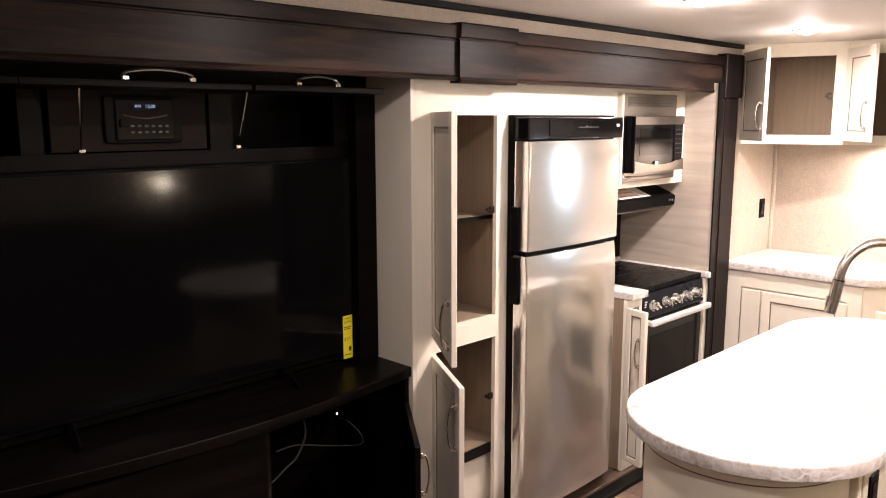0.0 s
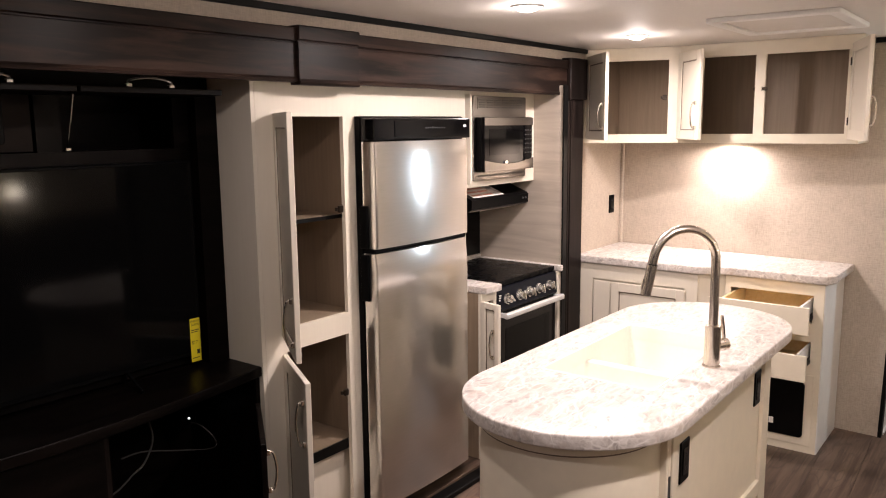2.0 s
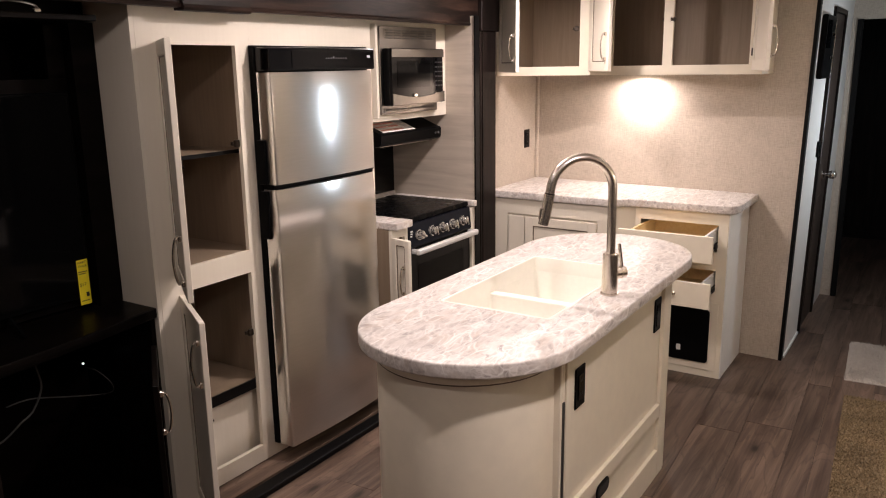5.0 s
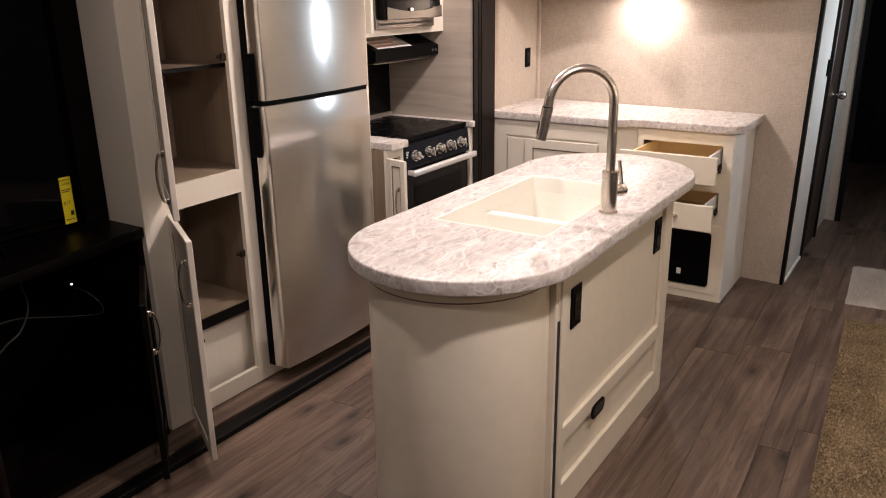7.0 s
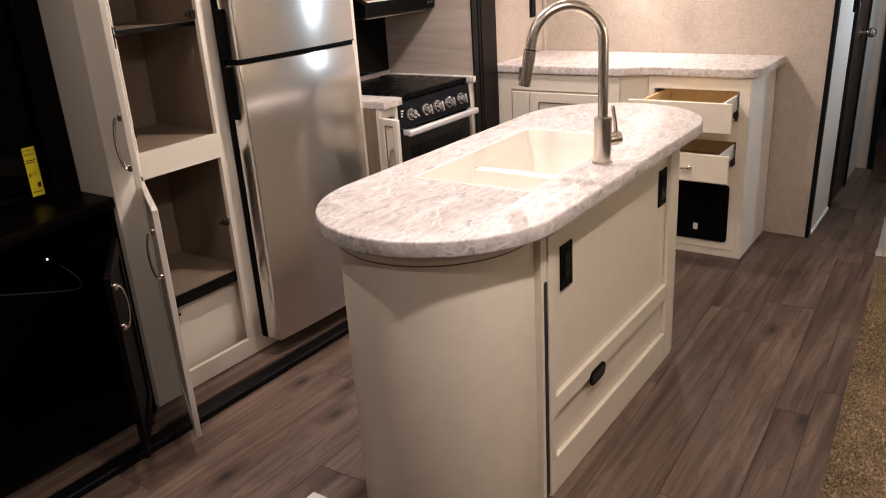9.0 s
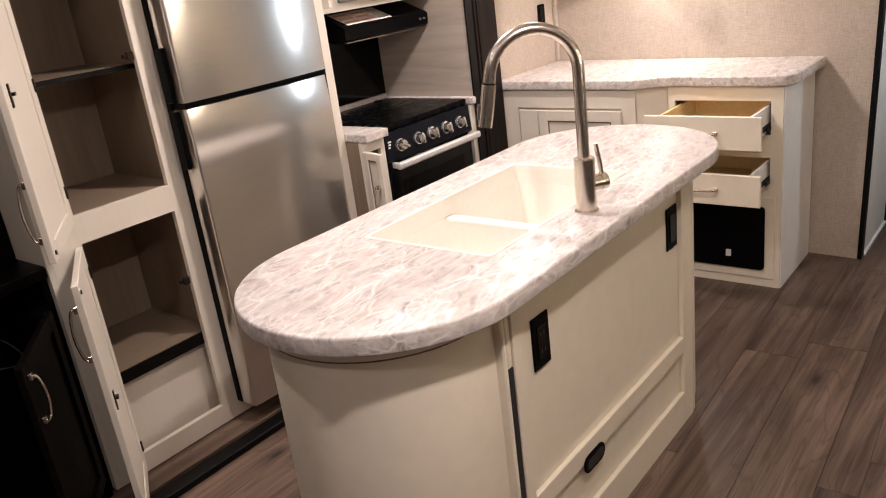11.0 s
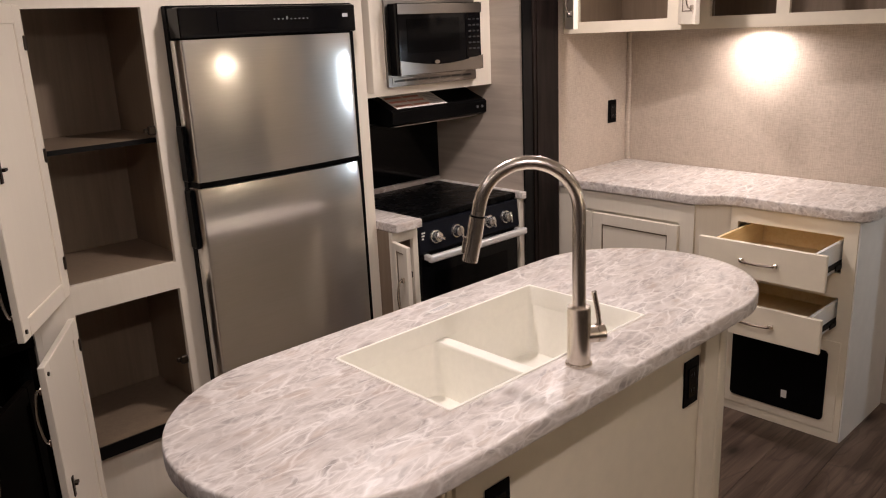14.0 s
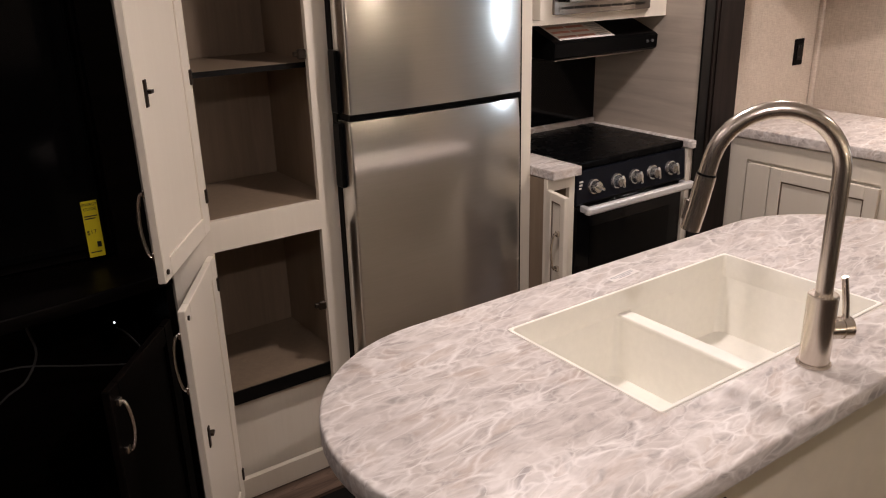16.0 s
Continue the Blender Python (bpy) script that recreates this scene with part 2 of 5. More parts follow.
DARK = mat("espresso_wood", grained((0.006, 0.004, 0.0035), (0.060, 0.034, 0.025), (1.1, 11, 11), (0.32, 0.50), 0.15, (0.42, 0.78)), specular_ior_level=0.13)
DARKV = mat("espresso_wood_upright", grained((0.006, 0.0045, 0.004), (0.022, 0.015, 0.013), (14, 14, 1.3), (0.34, 0.5), 0.12, (0.38, 0.75)), ior=1.2)
# espresso taken near black: the dimness of this side is put into the colour
ENTD = mat("shaded_espresso_wood", grained((0.002, 0.0015, 0.0013), (0.007, 0.0045, 0.0038), (1.2, 12, 12), (0.30, 0.46), 0.12, (0.40, 0.80)), ior=1.16)
# the same wood kept lighter, for the board that catches the light
RADB = mat("lit_brown_radio_board", grained((0.007, 0.0048, 0.0037), (0.014, 0.0096, 0.0072), (1.2, 12, 12), (0.4, 0.55), 0.06), ior=1.15)
# for walls out of view, dark so that screen and steel reflect little
UNSEEN = mat("unseen_dark_board", grained((0.022, 0.016, 0.013), (0.040, 0.031, 0.025), (10, 10, 1.2), (0.5, 0.65), 0.05))
BLACKT = mat("black_trim", plain((0.004, 0.0038, 0.0038), 0.1, (0.35, 0.5)), specular_ior_level=0.15)
BLACKP = mat("black_plastic", plain((0.0025, 0.0025, 0.0027), 0.1, (0.28, 0.40), 60), ior=1.14)
BLACKG = mat("black_glass", plain((0.003, 0.003, 0.0035), 0.1, (0.06, 0.10), 8, 0.0), ior=1.28)
STOVETOP = mat("black_stove_cover", plain((0.003, 0.003, 0.0033), 0.1, (0.22, 0.32), 20, 0.01), ior=1.12)
CTRL = mat("dark_blue_control_panel", plain((0.008, 0.009, 0.013), 0.1, (0.16, 0.24), 20, 0.0), ior=1.15)
SCREEN = mat("television_screen", plain((0.002, 0.002, 0.0022), 0.1, (0.08, 0.10), 5, 0.0), ior=1.20)
STEEL = mat("brushed_stainless", brushed((0.74, 0.72, 0.70), 0.125, 0))
STEELD = mat("stainless_trim", brushed((0.29, 0.27, 0.25), 0.24, 0))
NICKEL = mat("brushed_nickel", brushed((0.74, 0.675, 0.60), 0.26, 2))
CHROME = mat("chrome", None, metallic=1.0, roughness=0.12, base_color=(0.75, 0.74, 0.72, 1))
ALU = mat("satin_aluminium", plain((0.78, 0.78, 0.79), 0.04, (0.30, 0.38), 60, 0.02), metallic=0.55)
MARBLE = mat("marble_laminate", marble)
SINKM = mat("cream_composite_sink", plain((0.88, 0.86, 0.785), 0.02, (0.40, 0.50), 60, 0.01))
PLANK = mat("grey_brown_vinyl_plank", planks, specular_ior_level=0.3)
GROOVE = mat("dark_floor_joint", plain((0.022, 0.015, 0.012), 0.1, (0.6, 0.8)))
RAWWOOD = mat("drawer_plywood", grained((0.78, 0.57, 0.29), (0.86, 0.68, 0.40), (4, 30, 30), (0.5, 0.65), 0.1))
RUG = mat("brown_pile", carpet((0.060, 0.040, 0.020), (0.36, 0.265, 0.150), 95))
MAT = mat("cream_pile", carpet((0.40, 0.36, 0.32), (0.72, 0.68, 0.63), 160))
YELLOW = mat("yellow_label", plain((0.80, 0.66, 0.02), 0.04, (0.4, 0.5)))
PAPER = mat("white_paper", plain((0.78, 0.75, 0.71), 0.03, (0.5, 0.6)))
PEACH = mat("peach_print", plain((0.62, 0.30, 0.24), 0.06, (0.5, 0.6)))
INK = mat("black_ink", plain((0.02, 0.02, 0.02), 0.05, (0.5, 0.6)))
DIMINK = mat("dim_grey_print", plain((0.10, 0.10, 0.105), 0.05, (0.4, 0.5)))
KNOBM = mat("polished_steel_knob", None, metallic=1.0, roughness=0.22, base_color=(0.78, 0.78, 0.77, 1))
FAINT = mat("faint_key_print", plain((0.015, 0.015, 0.016), 0.05, (0.4, 0.5)))
GREYINK = mat("grey_print", plain((0.45, 0.45, 0.46), 0.05, (0.4, 0.5)))
CABLE = mat("pale_cable", plain((0.06, 0.058, 0.056), 0.05, (0.35, 0.45)))
BRONZE = mat("dark_bronze_hinge", plain((0.035, 0.025, 0.018), 0.1, (0.3, 0.42)), metallic=0.7)
BROWNDOOR = mat("dark_brown_door", grained((0.020, 0.013, 0.010), (0.055, 0.037, 0.028), (14, 14, 1.4), (0.35, 0.5)))
PUCKM = emitter("lit_lens", (1.0, 0.86, 0.68), 30.0)
LCD = emitter("radio_display_glow", (0.30, 0.45, 1.0), 0.5)
LED = emitter("white_indicator_glow", (0.9, 0.95, 1.0), 4.0)
GLOBE = emitter("lit_globe", (1.0, 0.84, 0.62), 90.0)
GLASS = mat("window_glass", None, roughness=0.02, transmission_weight=1.0, ior=1.45)


# ---- mesh helpers ----
def box(bm, x0, x1, y0, y1, z0, z1, bevel=0.0, seg=1, m=None):
    vs = bmesh.ops.create_cube(bm, size=1.0)["verts"]
    for v in vs:
        v.co = Vector((x0 + (v.co.x + 0.5) * (x1 - x0), y0 + (v.co.y + 0.5) * (y1 - y0), z0 + (v.co.z + 0.5) * (z1 - z0)))
    if bevel:
        es = list({e for v in vs for e in v.link_edges})
        out = bmesh.ops.bevel(bm, geom=es, offset=bevel, segments=seg, affect="EDGES", profile=0.6)
        vs = list({v for f in out["faces"] for v in f.verts} | {v for v in vs if v.is_valid})
    if m is not None:
        bmesh.ops.transform(bm, matrix=m, verts=vs)
    return bm


def bx(*a, **k):
    return box(bmesh.new(), *a, **k)


def cyl(bm, r, h, m, r2=None, seg=24, bevel=0.0):
    """A cylinder from z 0 to h of the pose m."""
    vs = bmesh.ops.create_cone(bm, cap_ends=True, segments=seg, radius1=r, radius2=r if r2 is None else r2, depth=h)["verts"]
    if bevel:
        es = [e for e in {e for v in vs for e in v.link_edges} if abs(e.verts[0].co.z - e.verts[1].co.z) < 1e-6]
        out = bmesh.ops.bevel(bm, geom=es, offset=bevel, segments=2, affect="EDGES")
        vs = list({v for f in out["faces"] for v in f.verts} | {v for v in vs if v.is_valid})
    bmesh.ops.transform(bm, matrix=m @ Matrix.Translation((0, 0, h / 2)), verts=vs)
    return bm


def tube(bm, pts, r, seg=10, ry=None):
    """A round bar along points, with an optional second radius."""
    pts = [Vector(p) for p in pts]
    rings, up = [], None
    for i, p in enumerate(pts):
        d = (pts[min(i + 1, len(pts) - 1)] - pts[max(i - 1, 0)]).normalized()
        if up is None:
            up = Vector((0, 0, 1)) if abs(d.z) < 0.9 else Vector((0, 1, 0))
        side = d.cross(up).normalized()
        up = side.cross(d).normalized()
        rings.append([bm.verts.new(p + side * math.cos(2 * math.pi * k / seg) * r + up * math.sin(2 * math.pi * k / seg) * (ry or r)) for k in range(seg)])
    for a, b in zip(rings, rings[1:]):
        for k in range(seg):
            bm.faces.new((a[k], a[(k + 1) % seg], b[(k + 1) % seg], b[k]))
    bm.faces.new(rings[0][::-1])
    bm.faces.new(rings[-1])
    return bm


def smooth_path(pts, n=8):
    """A Catmull-Rom line through points."""
    pts = [Vector(p) for p in pts]
    out = []
    for i in range(len(pts) - 1):
        p0, p1, p2, p3 = pts[max(i - 1, 0)], pts[i], pts[i + 1], pts[min(i + 2, len(pts) - 1)]
        for k in range(n):
            t = k / n
            out.append(0.5 * ((2 * p1) + (p2 - p0) * t + (2 * p0 - 5 * p1 + 4 * p2 - p3) * t * t + (3 * p1 - p0 - 3 * p2 + p3) * t ** 3))
    return out + [pts[-1]]


def plate(loops, z0, z1, bevel=0.005):
    """A flat plate with the outline loops[0] and holes loops[1:], with rounded rims."""
    cu = bpy.data.curves.new("outline", "CURVE")
    cu.dimensions, cu.fill_mode = "2D", "BOTH"
    cu.extrude, cu.bevel_depth, cu.bevel_resolution, cu.offset = (z1 - z0) / 2 - bevel, bevel, 2, -bevel
    for lp in loops:
        sp = cu.splines.new("POLY")
        sp.points.add(len(lp) - 1)
        for q, p in zip(sp.points, lp):
            q.co = (p[0], p[1], 0, 1)
        sp.use_cyclic_u = True
    ob = bpy.data.objects.new("outline", cu)
    me = ob.to_mesh()
    bm = bmesh.new()
    bm.from_mesh(me)
    ob.to_mesh_clear()
    bpy.data.objects.remove(ob)
    bpy.data.curves.remove(cu)
    bmesh.ops.translate(bm, vec=(0, 0, (z0 + z1) / 2), verts=bm.verts)
    bmesh.ops.remove_doubles(bm, verts=bm.verts, dist=1e-5)
    return bm


def prism(loop, z0, z1):
    bm = bmesh.new()
    lo = [bm.verts.new((x, y, z0)) for x, y in loop]
    hi = [bm.verts.new((x, y, z1)) for x, y in loop]
    n = len(loop)
    for i in range(n):
        bm.faces.new((lo[i], lo[(i + 1) % n], hi[(i + 1) % n], hi[i]))
    bm.faces.new(lo[::-1])
    bm.faces.new(hi)
    bmesh.ops.recalc_face_normals(bm, faces=bm.faces)
    return bm


def profile_x(prof, x0, x1):
    """A bar along x with the closed cross section prof, a list of (y, z)."""
    bm = bmesh.new()
    a = [bm.verts.new((x0, y, z)) for y, z in prof]
    b = [bm.verts.new((x1, y, z)) for y, z in prof]
    n = len(prof)
    for i in range(n):
        bm.faces.new((a[i], a[(i + 1) % n], b[(i + 1) % n], b[i]))
    bm.faces.new(a[::-1])
    bm.faces.new(b)
    bmesh.ops.recalc_face_normals(bm, faces=bm.faces)
    return bm


def stadium(x0, x1, y0, y1, n=24):
    r = (y1 - y0) / 2
    cy = (y0 + y1) / 2
    out = [(x1 - r + r * math.cos(a), cy + r * math.sin(a)) for a in np.linspace(-math.pi / 2, math.pi / 2, n)]
    return out + [(x0 + r + r * math.cos(a), cy + r * math.sin(a)) for a in np.linspace(math.pi / 2, 3 * math.pi / 2, n)]


def rounded(x0, x1, y0, y1, r, n=5):
    out = []
    for cx, cy, a0 in ((x1 - r, y0 + r, -90), (x1 - r, y1 - r, 0), (x0 + r, y1 - r, 90), (x0 + r, y0 + r, 180)):
        out += [(cx + r * math.cos(radians(a0 + 90 * k / n)), cy + r * math.sin(radians(a0 + 90 * k / n))) for k in range(n + 1)]
    return out


def thing(name, at, label, category, kind="", group=""):
    ob = new(name)
    ob.location = at
    ob.empty_display_size = 0.05
    return tagged(ob, label, category, group, kind)


def root_at(ob):
    p = Vector((0, 0, 0))
    while ob:
        p += ob.location
        ob = ob.parent
    return p


def part(name, bm, material, parent=None, label="", m=None):
    """Links a bmesh, built in the place's own metres, as one mesh under a thing or a part."""
    if m is not None:
        bmesh.ops.transform(bm, matrix=m, verts=bm.verts)
    if parent:
        bmesh.ops.translate(bm, vec=-root_at(parent), verts=bm.verts)
    me = bpy.data.meshes.new(name)
    bm.to_mesh(me)
    bm.free()
    me.materials.append(material)
    ob = new(name, me)
    ob.parent = parent
    if label:
        ob["label"] = label
    return ob


def smooth(ob, degrees=35):
    """Soft shading, with edges sharper than the angle kept."""
    bm = bmesh.new()
    bm.from_mesh(ob.data)
    for f in bm.faces:
        f.smooth = True
    for e in bm.edges:
        e.smooth = len(e.link_faces) == 2 and e.calc_face_angle(0) < radians(degrees)
    bm.to_mesh(ob.data)
    bm.free()
    return ob


def structure(name, bm, material, label, category, parent=None):
    return tagged(part(name, bm, material, parent), label, category, "", "structure")


def pull(length, m, parent, label="brushed nickel arched pull handle", material=None):
    """An arched bar handle along local z, standing off towards local -y, centred on the pose m."""
    bm = bmesh.new()
    h = length / 2
    tube(bm, smooth_path([(0, -0.002, -h), (0, -0.018, -h), (0, -0.027, -h * 0.6), (0, -0.031, 0), (0, -0.027, h * 0.6), (0, -0.018, h), (0, -0.002, h)], 4), 0.0055, 8, 0.0042)
    for s in (-1, 1):
        box(bm, -0.008, 0.008, -0.012, 0.0, s * h - 0.010, s * h + 0.010, 0.002)
    return smooth(part("handle", bm, material or NICKEL, parent, label, m))


def frame_bm(w, h, t, stile=0.055):
    """A framed door leaf: x 0..w from the hinge, z 0..h, y -t (outside) .. 0 (inside)."""
    bm = bmesh.new()
    box(bm, 0, stile, -t, 0, 0, h, 0.002)
    box(bm, w - stile, w, -t, 0, 0, h, 0.002)
    box(bm, stile, w - stile, -t, 0, 0, stile, 0.002)
    box(bm, stile, w - stile, -t, 0, h - stile, h, 0.002)
    return bm


def framed_door(name, w, h, m, parent, handle_at=None, handle_len=0.13, material=None, label="", stile=0.05):
    """A framed door whose hinge line is the z axis of m; the panel is set back, with a darker glaze line at the bead."""
    t = 0.019
    door = part(name, frame_bm(w, h, t, stile), material or CREAM, parent, label, m)
    part("panel", bx(stile, w - stile, -t + 0.007, -0.005, stile, h - stile), material or CREAM, door, "", m)
    b = bmesh.new()
    s, e = stile, 0.006
    box(b, s, w - s, -t + 0.0045, -t + 0.0075, s, s + e)
    box(b, s, w - s, -t + 0.0045, -t + 0.0075, h - s - e, h - s)
    box(b, s, s + e, -t + 0.0045, -t + 0.0075, s + e, h - s - e)
    box(b, w - s - e, w - s, -t + 0.0045, -t + 0.0075, s + e, h - s - e)
    part("bead", b, GLAZE if (material is None or material is CREAM) else material, door, "", m)
    if handle_at:
        hx, hz = handle_at
        pull(handle_len, m @ Matrix.Translation((hx, -t, hz)), door)
    return door


def hinge_m(hinge, tip, z):
    """Pose of a door that turns on hinge (x, y) with its free edge towards tip, local x along the leaf."""
    a = math.degrees(math.atan2(tip[1] - hinge[1], tip[0] - hinge[0]))
    return pose(hinge[0], hinge[1], z, 0, 0, a)


def hinge_cup(at, parent, turn=0):
    b = bmesh.new()
    m = pose(*at, 0, 0, turn)
    box(b, -0.012, 0.012, -0.010, 0.004, -0.014, 0.014, 0.003, 1, m)
    box(b, -0.005, 0.022, -0.016, -0.004, -0.007, 0.007, 0.002, 1, m)
    return part("hinge", b, BRONZE, parent, "dark bronze cabinet hinge")




# ---- structure ----
WALL_Y, END_X, HALL_Y = 2.165, 4.655, 0.540
CORNER_X = 4.735
DR0, DR1 = 5.215, 5.715
floor = structure("floor", bx(-1.75, 9.0, -1.30, 2.21, -0.06, -0.004), GROOVE, "grey-brown wood-look plank floor", "floor")
structure("ceiling", bx(-1.85, 9.1, -1.4, 2.3, CEIL, CEIL + 0.06), CEILM, "smooth pale ceiling panel", "ceiling")
b = bx(4.02, CORNER_X + 0.05, WALL_Y, WALL_Y + 0.05, 0, CEIL)
box(b, -1.75, 0.26, WALL_Y, WALL_Y + 0.05, 0, CEIL)
box(b, 0.26, 4.02, WALL_Y, WALL_Y + 0.05, 2.04, CEIL)
structure("wall_north", b, WALLP, "beige linen-textured wall around the slide opening", "wall")
hall_wall = []
END_WALL = structure("wall_kitchen_end", prism([(END_X, HALL_Y + 0.004), (CORNER_X, WALL_Y), (CORNER_X + 0.05, WALL_Y), (END_X + 0.05, HALL_Y + 0.004)], 0, CEIL), WALLP, "beige linen-textured end wall", "wall")
b = bx(END_X + 0.05, DR0, HALL_Y, HALL_Y + 0.05, 0, CEIL)
box(b, DR0, DR1, HALL_Y, HALL_Y + 0.05, 1.955, CEIL)
box(b, DR1, 6.2, HALL_Y, HALL_Y + 0.05, 0, CEIL)
hall_wall.append(structure("wall_hall", b, WALLW, "pale hallway wall", "wall"))
b = bx(6.2, 6.25, 0.47, HALL_Y + 0.05, 0, CEIL)
box(b, 6.2, 6.25, -0.22, 0.47, 1.94, CEIL)
structure("wall_bedroom", b, WALLP, "beige wall with an open dark doorway", "wall")
b = bx(4.35, 5.05, -0.27, -0.22, 0, CEIL)
box(b, 5.05, 5.65, -0.27, -0.22, 1.96, CEIL)
box(b, 5.65, 9.0, -0.27, -0.22, 0, CEIL)
box(b, 4.35, 4.40, -1.30, -0.27, 0, CEIL)
structure("wall_entry", b, WALLP, "beige wall with the entry door", "wall")
structure("wall_south", bx(-1.75, 4.40, -1.35, -1.30, 1.05, CEIL), WALLP, "plain beige far wall of the dinette slide", "wall")
# unseen: dark below and behind, in place of the unknown furnishings reflected
structure("wall_south_lower", bx(-1.75, 4.40, -1.35, -1.28, 0, 1.049), UNSEEN, "unseen dark lower wall, added to darken reflections", "wall")
structure("wall_west", bx(-1.80, -1.75, -1.35, 2.215, 0, CEIL), UNSEEN, "unseen rear wall, made dark to darken reflections", "wall")
b = bx(9.0, 9.05, -0.27, 2.2, 0, CEIL)
box(b, 6.25, 9.0, 2.15, 2.2, 0, CEIL)
box(b, 5.0, 6.25, 1.6, 1.65, 0, CEIL)
structure("wall_bedroom_far", b, WALLP, "plain wall in the unlit bedroom", "wall")
# slide-out shell
b = bx(0.22, 3.90, 2.68, 2.72, 0, 1.99)
box(b, 0.22, 0.27, 2.215, 2.68, 0, 1.99)
structure("slide_wall", b, PANEL, "rear wall of the slide-out", "wall")
structure("slide_side_wall", bx(3.83, 3.87, 2.105, 2.68, 0.0, 1.935), PANEL, "pale oak-grain panel beside the stove", "wall")
structure("slide_side_edge", bx(3.826, 3.871, 2.096, 2.1045, 0.035, 1.935), BLACKT, "black end strip of the slide-out side", "trim")
structure("slide_ceiling", bx(0.22, 3.90, 2.215, 2.72, 1.94, 1.99), CEILM, "low ceiling of the slide-out", "ceiling")
structure("slide_floor", bx(0.27, 3.83, 2.10, 2.68, 0.0, 0.035), PLANK, "raised floor of the slide-out", "floor")
structure("slide_floor_edge", bx(0.27, 3.83, 2.035, 2.098, 0.0, 0.028, 0.004), BLACKT, "black rubber edge of the slide-out floor", "trim")

# fascia round the slide opening
FASC = [(WALL_Y, 1.885), (2.128, 1.885), (2.124, 1.895), (2.130, 1.903), (2.130, 2.020), (2.135, 2.023), (2.135, 2.027), (2.124, 2.031), (2.122, 2.072), (2.126, 2.076), (WALL_Y, 2.076)]
FASC_BIG = [(WALL_Y, 1.876), (2.116, 1.876), (2.110, 1.886), (2.116, 1.897), (2.116, 2.024), (2.121, 2.027), (2.121, 2.031), (2.110, 2.035), (2.108, 2.079), (2.112, 2.084), (WALL_Y, 2.084)]
for x0, x1, pr, lab in ((0.0, 1.905, FASC, ""), (1.905, 2.215, FASC_BIG, "raised"), (2.215, 3.93, FASC, "")):
    structure("slide_fascia", profile_x(pr, x0, x1), DARK, "dark espresso wood fascia board over the slide-out" if not lab else "raised dark espresso joint cover on the fascia", "trim")
b = bx(3.925, 4.105, 2.122, WALL_Y, 0.0, 1.90, 0.003)
box(b, 3.945, 4.085, 2.117, 2.122, 0.02, 1.88)
structure("slide_post", b, DARKV, "dark espresso wood upright beside the slide-out", "trim")
structure("slide_post_cap", bx(3.915, 4.115, 2.105, WALL_Y, 1.86, 2.09, 0.004), DARKV, "dark espresso corner block of the fascia", "trim")
structure("slide_seal", bx(3.872, 3.923, 2.128, 2.21, 0.0, 1.94), BLACKT, "black rubber slide-out seal", "trim")
# ceiling and corner trims
for v in END_WALL.data.vertices:
    if v.co.y < 1.0:
        v.co.y += 0.02 - 0.02 * v.co.z
structure("trim_ceiling", bx(-1.75, 4.20, 2.148, WALL_Y, 2.129, CEIL, 0.003), BLACKT, "thin dark ceiling trim", "trim")
b = bx(END_X - 0.012, END_X, HALL_Y - 0.022, 0.73, 2.127, CEIL)
structure("trim_end_wall", b, BLACKT, "thin dark ceiling trim", "trim")
hall_wall.append(structure("trim_hall", bx(END_X, 6.2, HALL_Y - 0.012, HALL_Y, 2.127, CEIL), BLACKT, "thin dark ceiling trim along the hall", "trim"))
structure("trim_bedroom", bx(6.188, 6.2, -0.22, HALL_Y - 0.012, 2.127, CEIL), BLACKT, "thin dark ceiling trim", "trim")
hall_wall.append(structure("trim_corner", bx(END_X - 0.006, END_X + 0.048, HALL_Y - 0.004, HALL_Y + 0.014, 0, 2.126), BLACKT, "dark corner trim on the wall end", "trim"))
structure("trim_kitchen_corner", bx(CORNER_X - 0.022, CORNER_X, WALL_Y - 0.022, WALL_Y, 0.95, 1.61, 0.004), WALLP, "beige corner moulding", "trim")
structure("trim_doorway", bx(6.186, 6.2, 0.452, 0.49, 0, 1.94), BLACKT, "dark trim of the bedroom doorway", "trim")
hall_wall.append(structure("baseboard", bx(END_X + 0.05, DR0 - 0.022, HALL_Y - 0.010, HALL_Y, 0, 0.014), WHITE_SIDE, "thin white strip at the hall floor", "baseboard"))

# ---- hall ----
door = thing("door_1", (5.46, HALL_Y, 0), "dark brown bathroom door, closed, with a chrome knob", "door", "structure")
leaf = part("door_leaf", bx(DR0 + 0.015, DR1 - 0.015, HALL_Y - 0.004, HALL_Y + 0.030, 0.008, 1.945, 0.003), BROWNDOOR, door)
for z0, z1 in ((0.15, 0.85), (1.05, 1.80)):
    part("raised_panel", bx(DR0 + 0.09, DR1 - 0.09, HALL_Y - 0.010, HALL_Y - 0.003, z0, z1, 0.004), BROWNDOOR, leaf)
b = bx(DR0 - 0.020, DR0 + 0.012, HALL_Y - 0.016, HALL_Y, 0.0, 1.975)
box(b, DR1 - 0.012, DR1 + 0.020, HALL_Y - 0.016, HALL_Y, 0.0, 1.975)
box(b, DR0 + 0.012, DR1 - 0.012, HALL_Y - 0.016, HALL_Y, 1.948, 1.975)
part("door_frame", b, DARKV, door)
KX, KZ = 5.485, 0.975
b = bmesh.new()
cyl(b, 0.027, 0.012, pose(KX, HALL_Y - 0.002, KZ, 90), bevel=0.003)
cyl(b, 0.010, 0.04, pose(KX, HALL_Y - 0.012, KZ, 90))
vs = bmesh.ops.create_uvsphere(b, u_segments=16, v_segments=10, radius=0.027)["verts"]
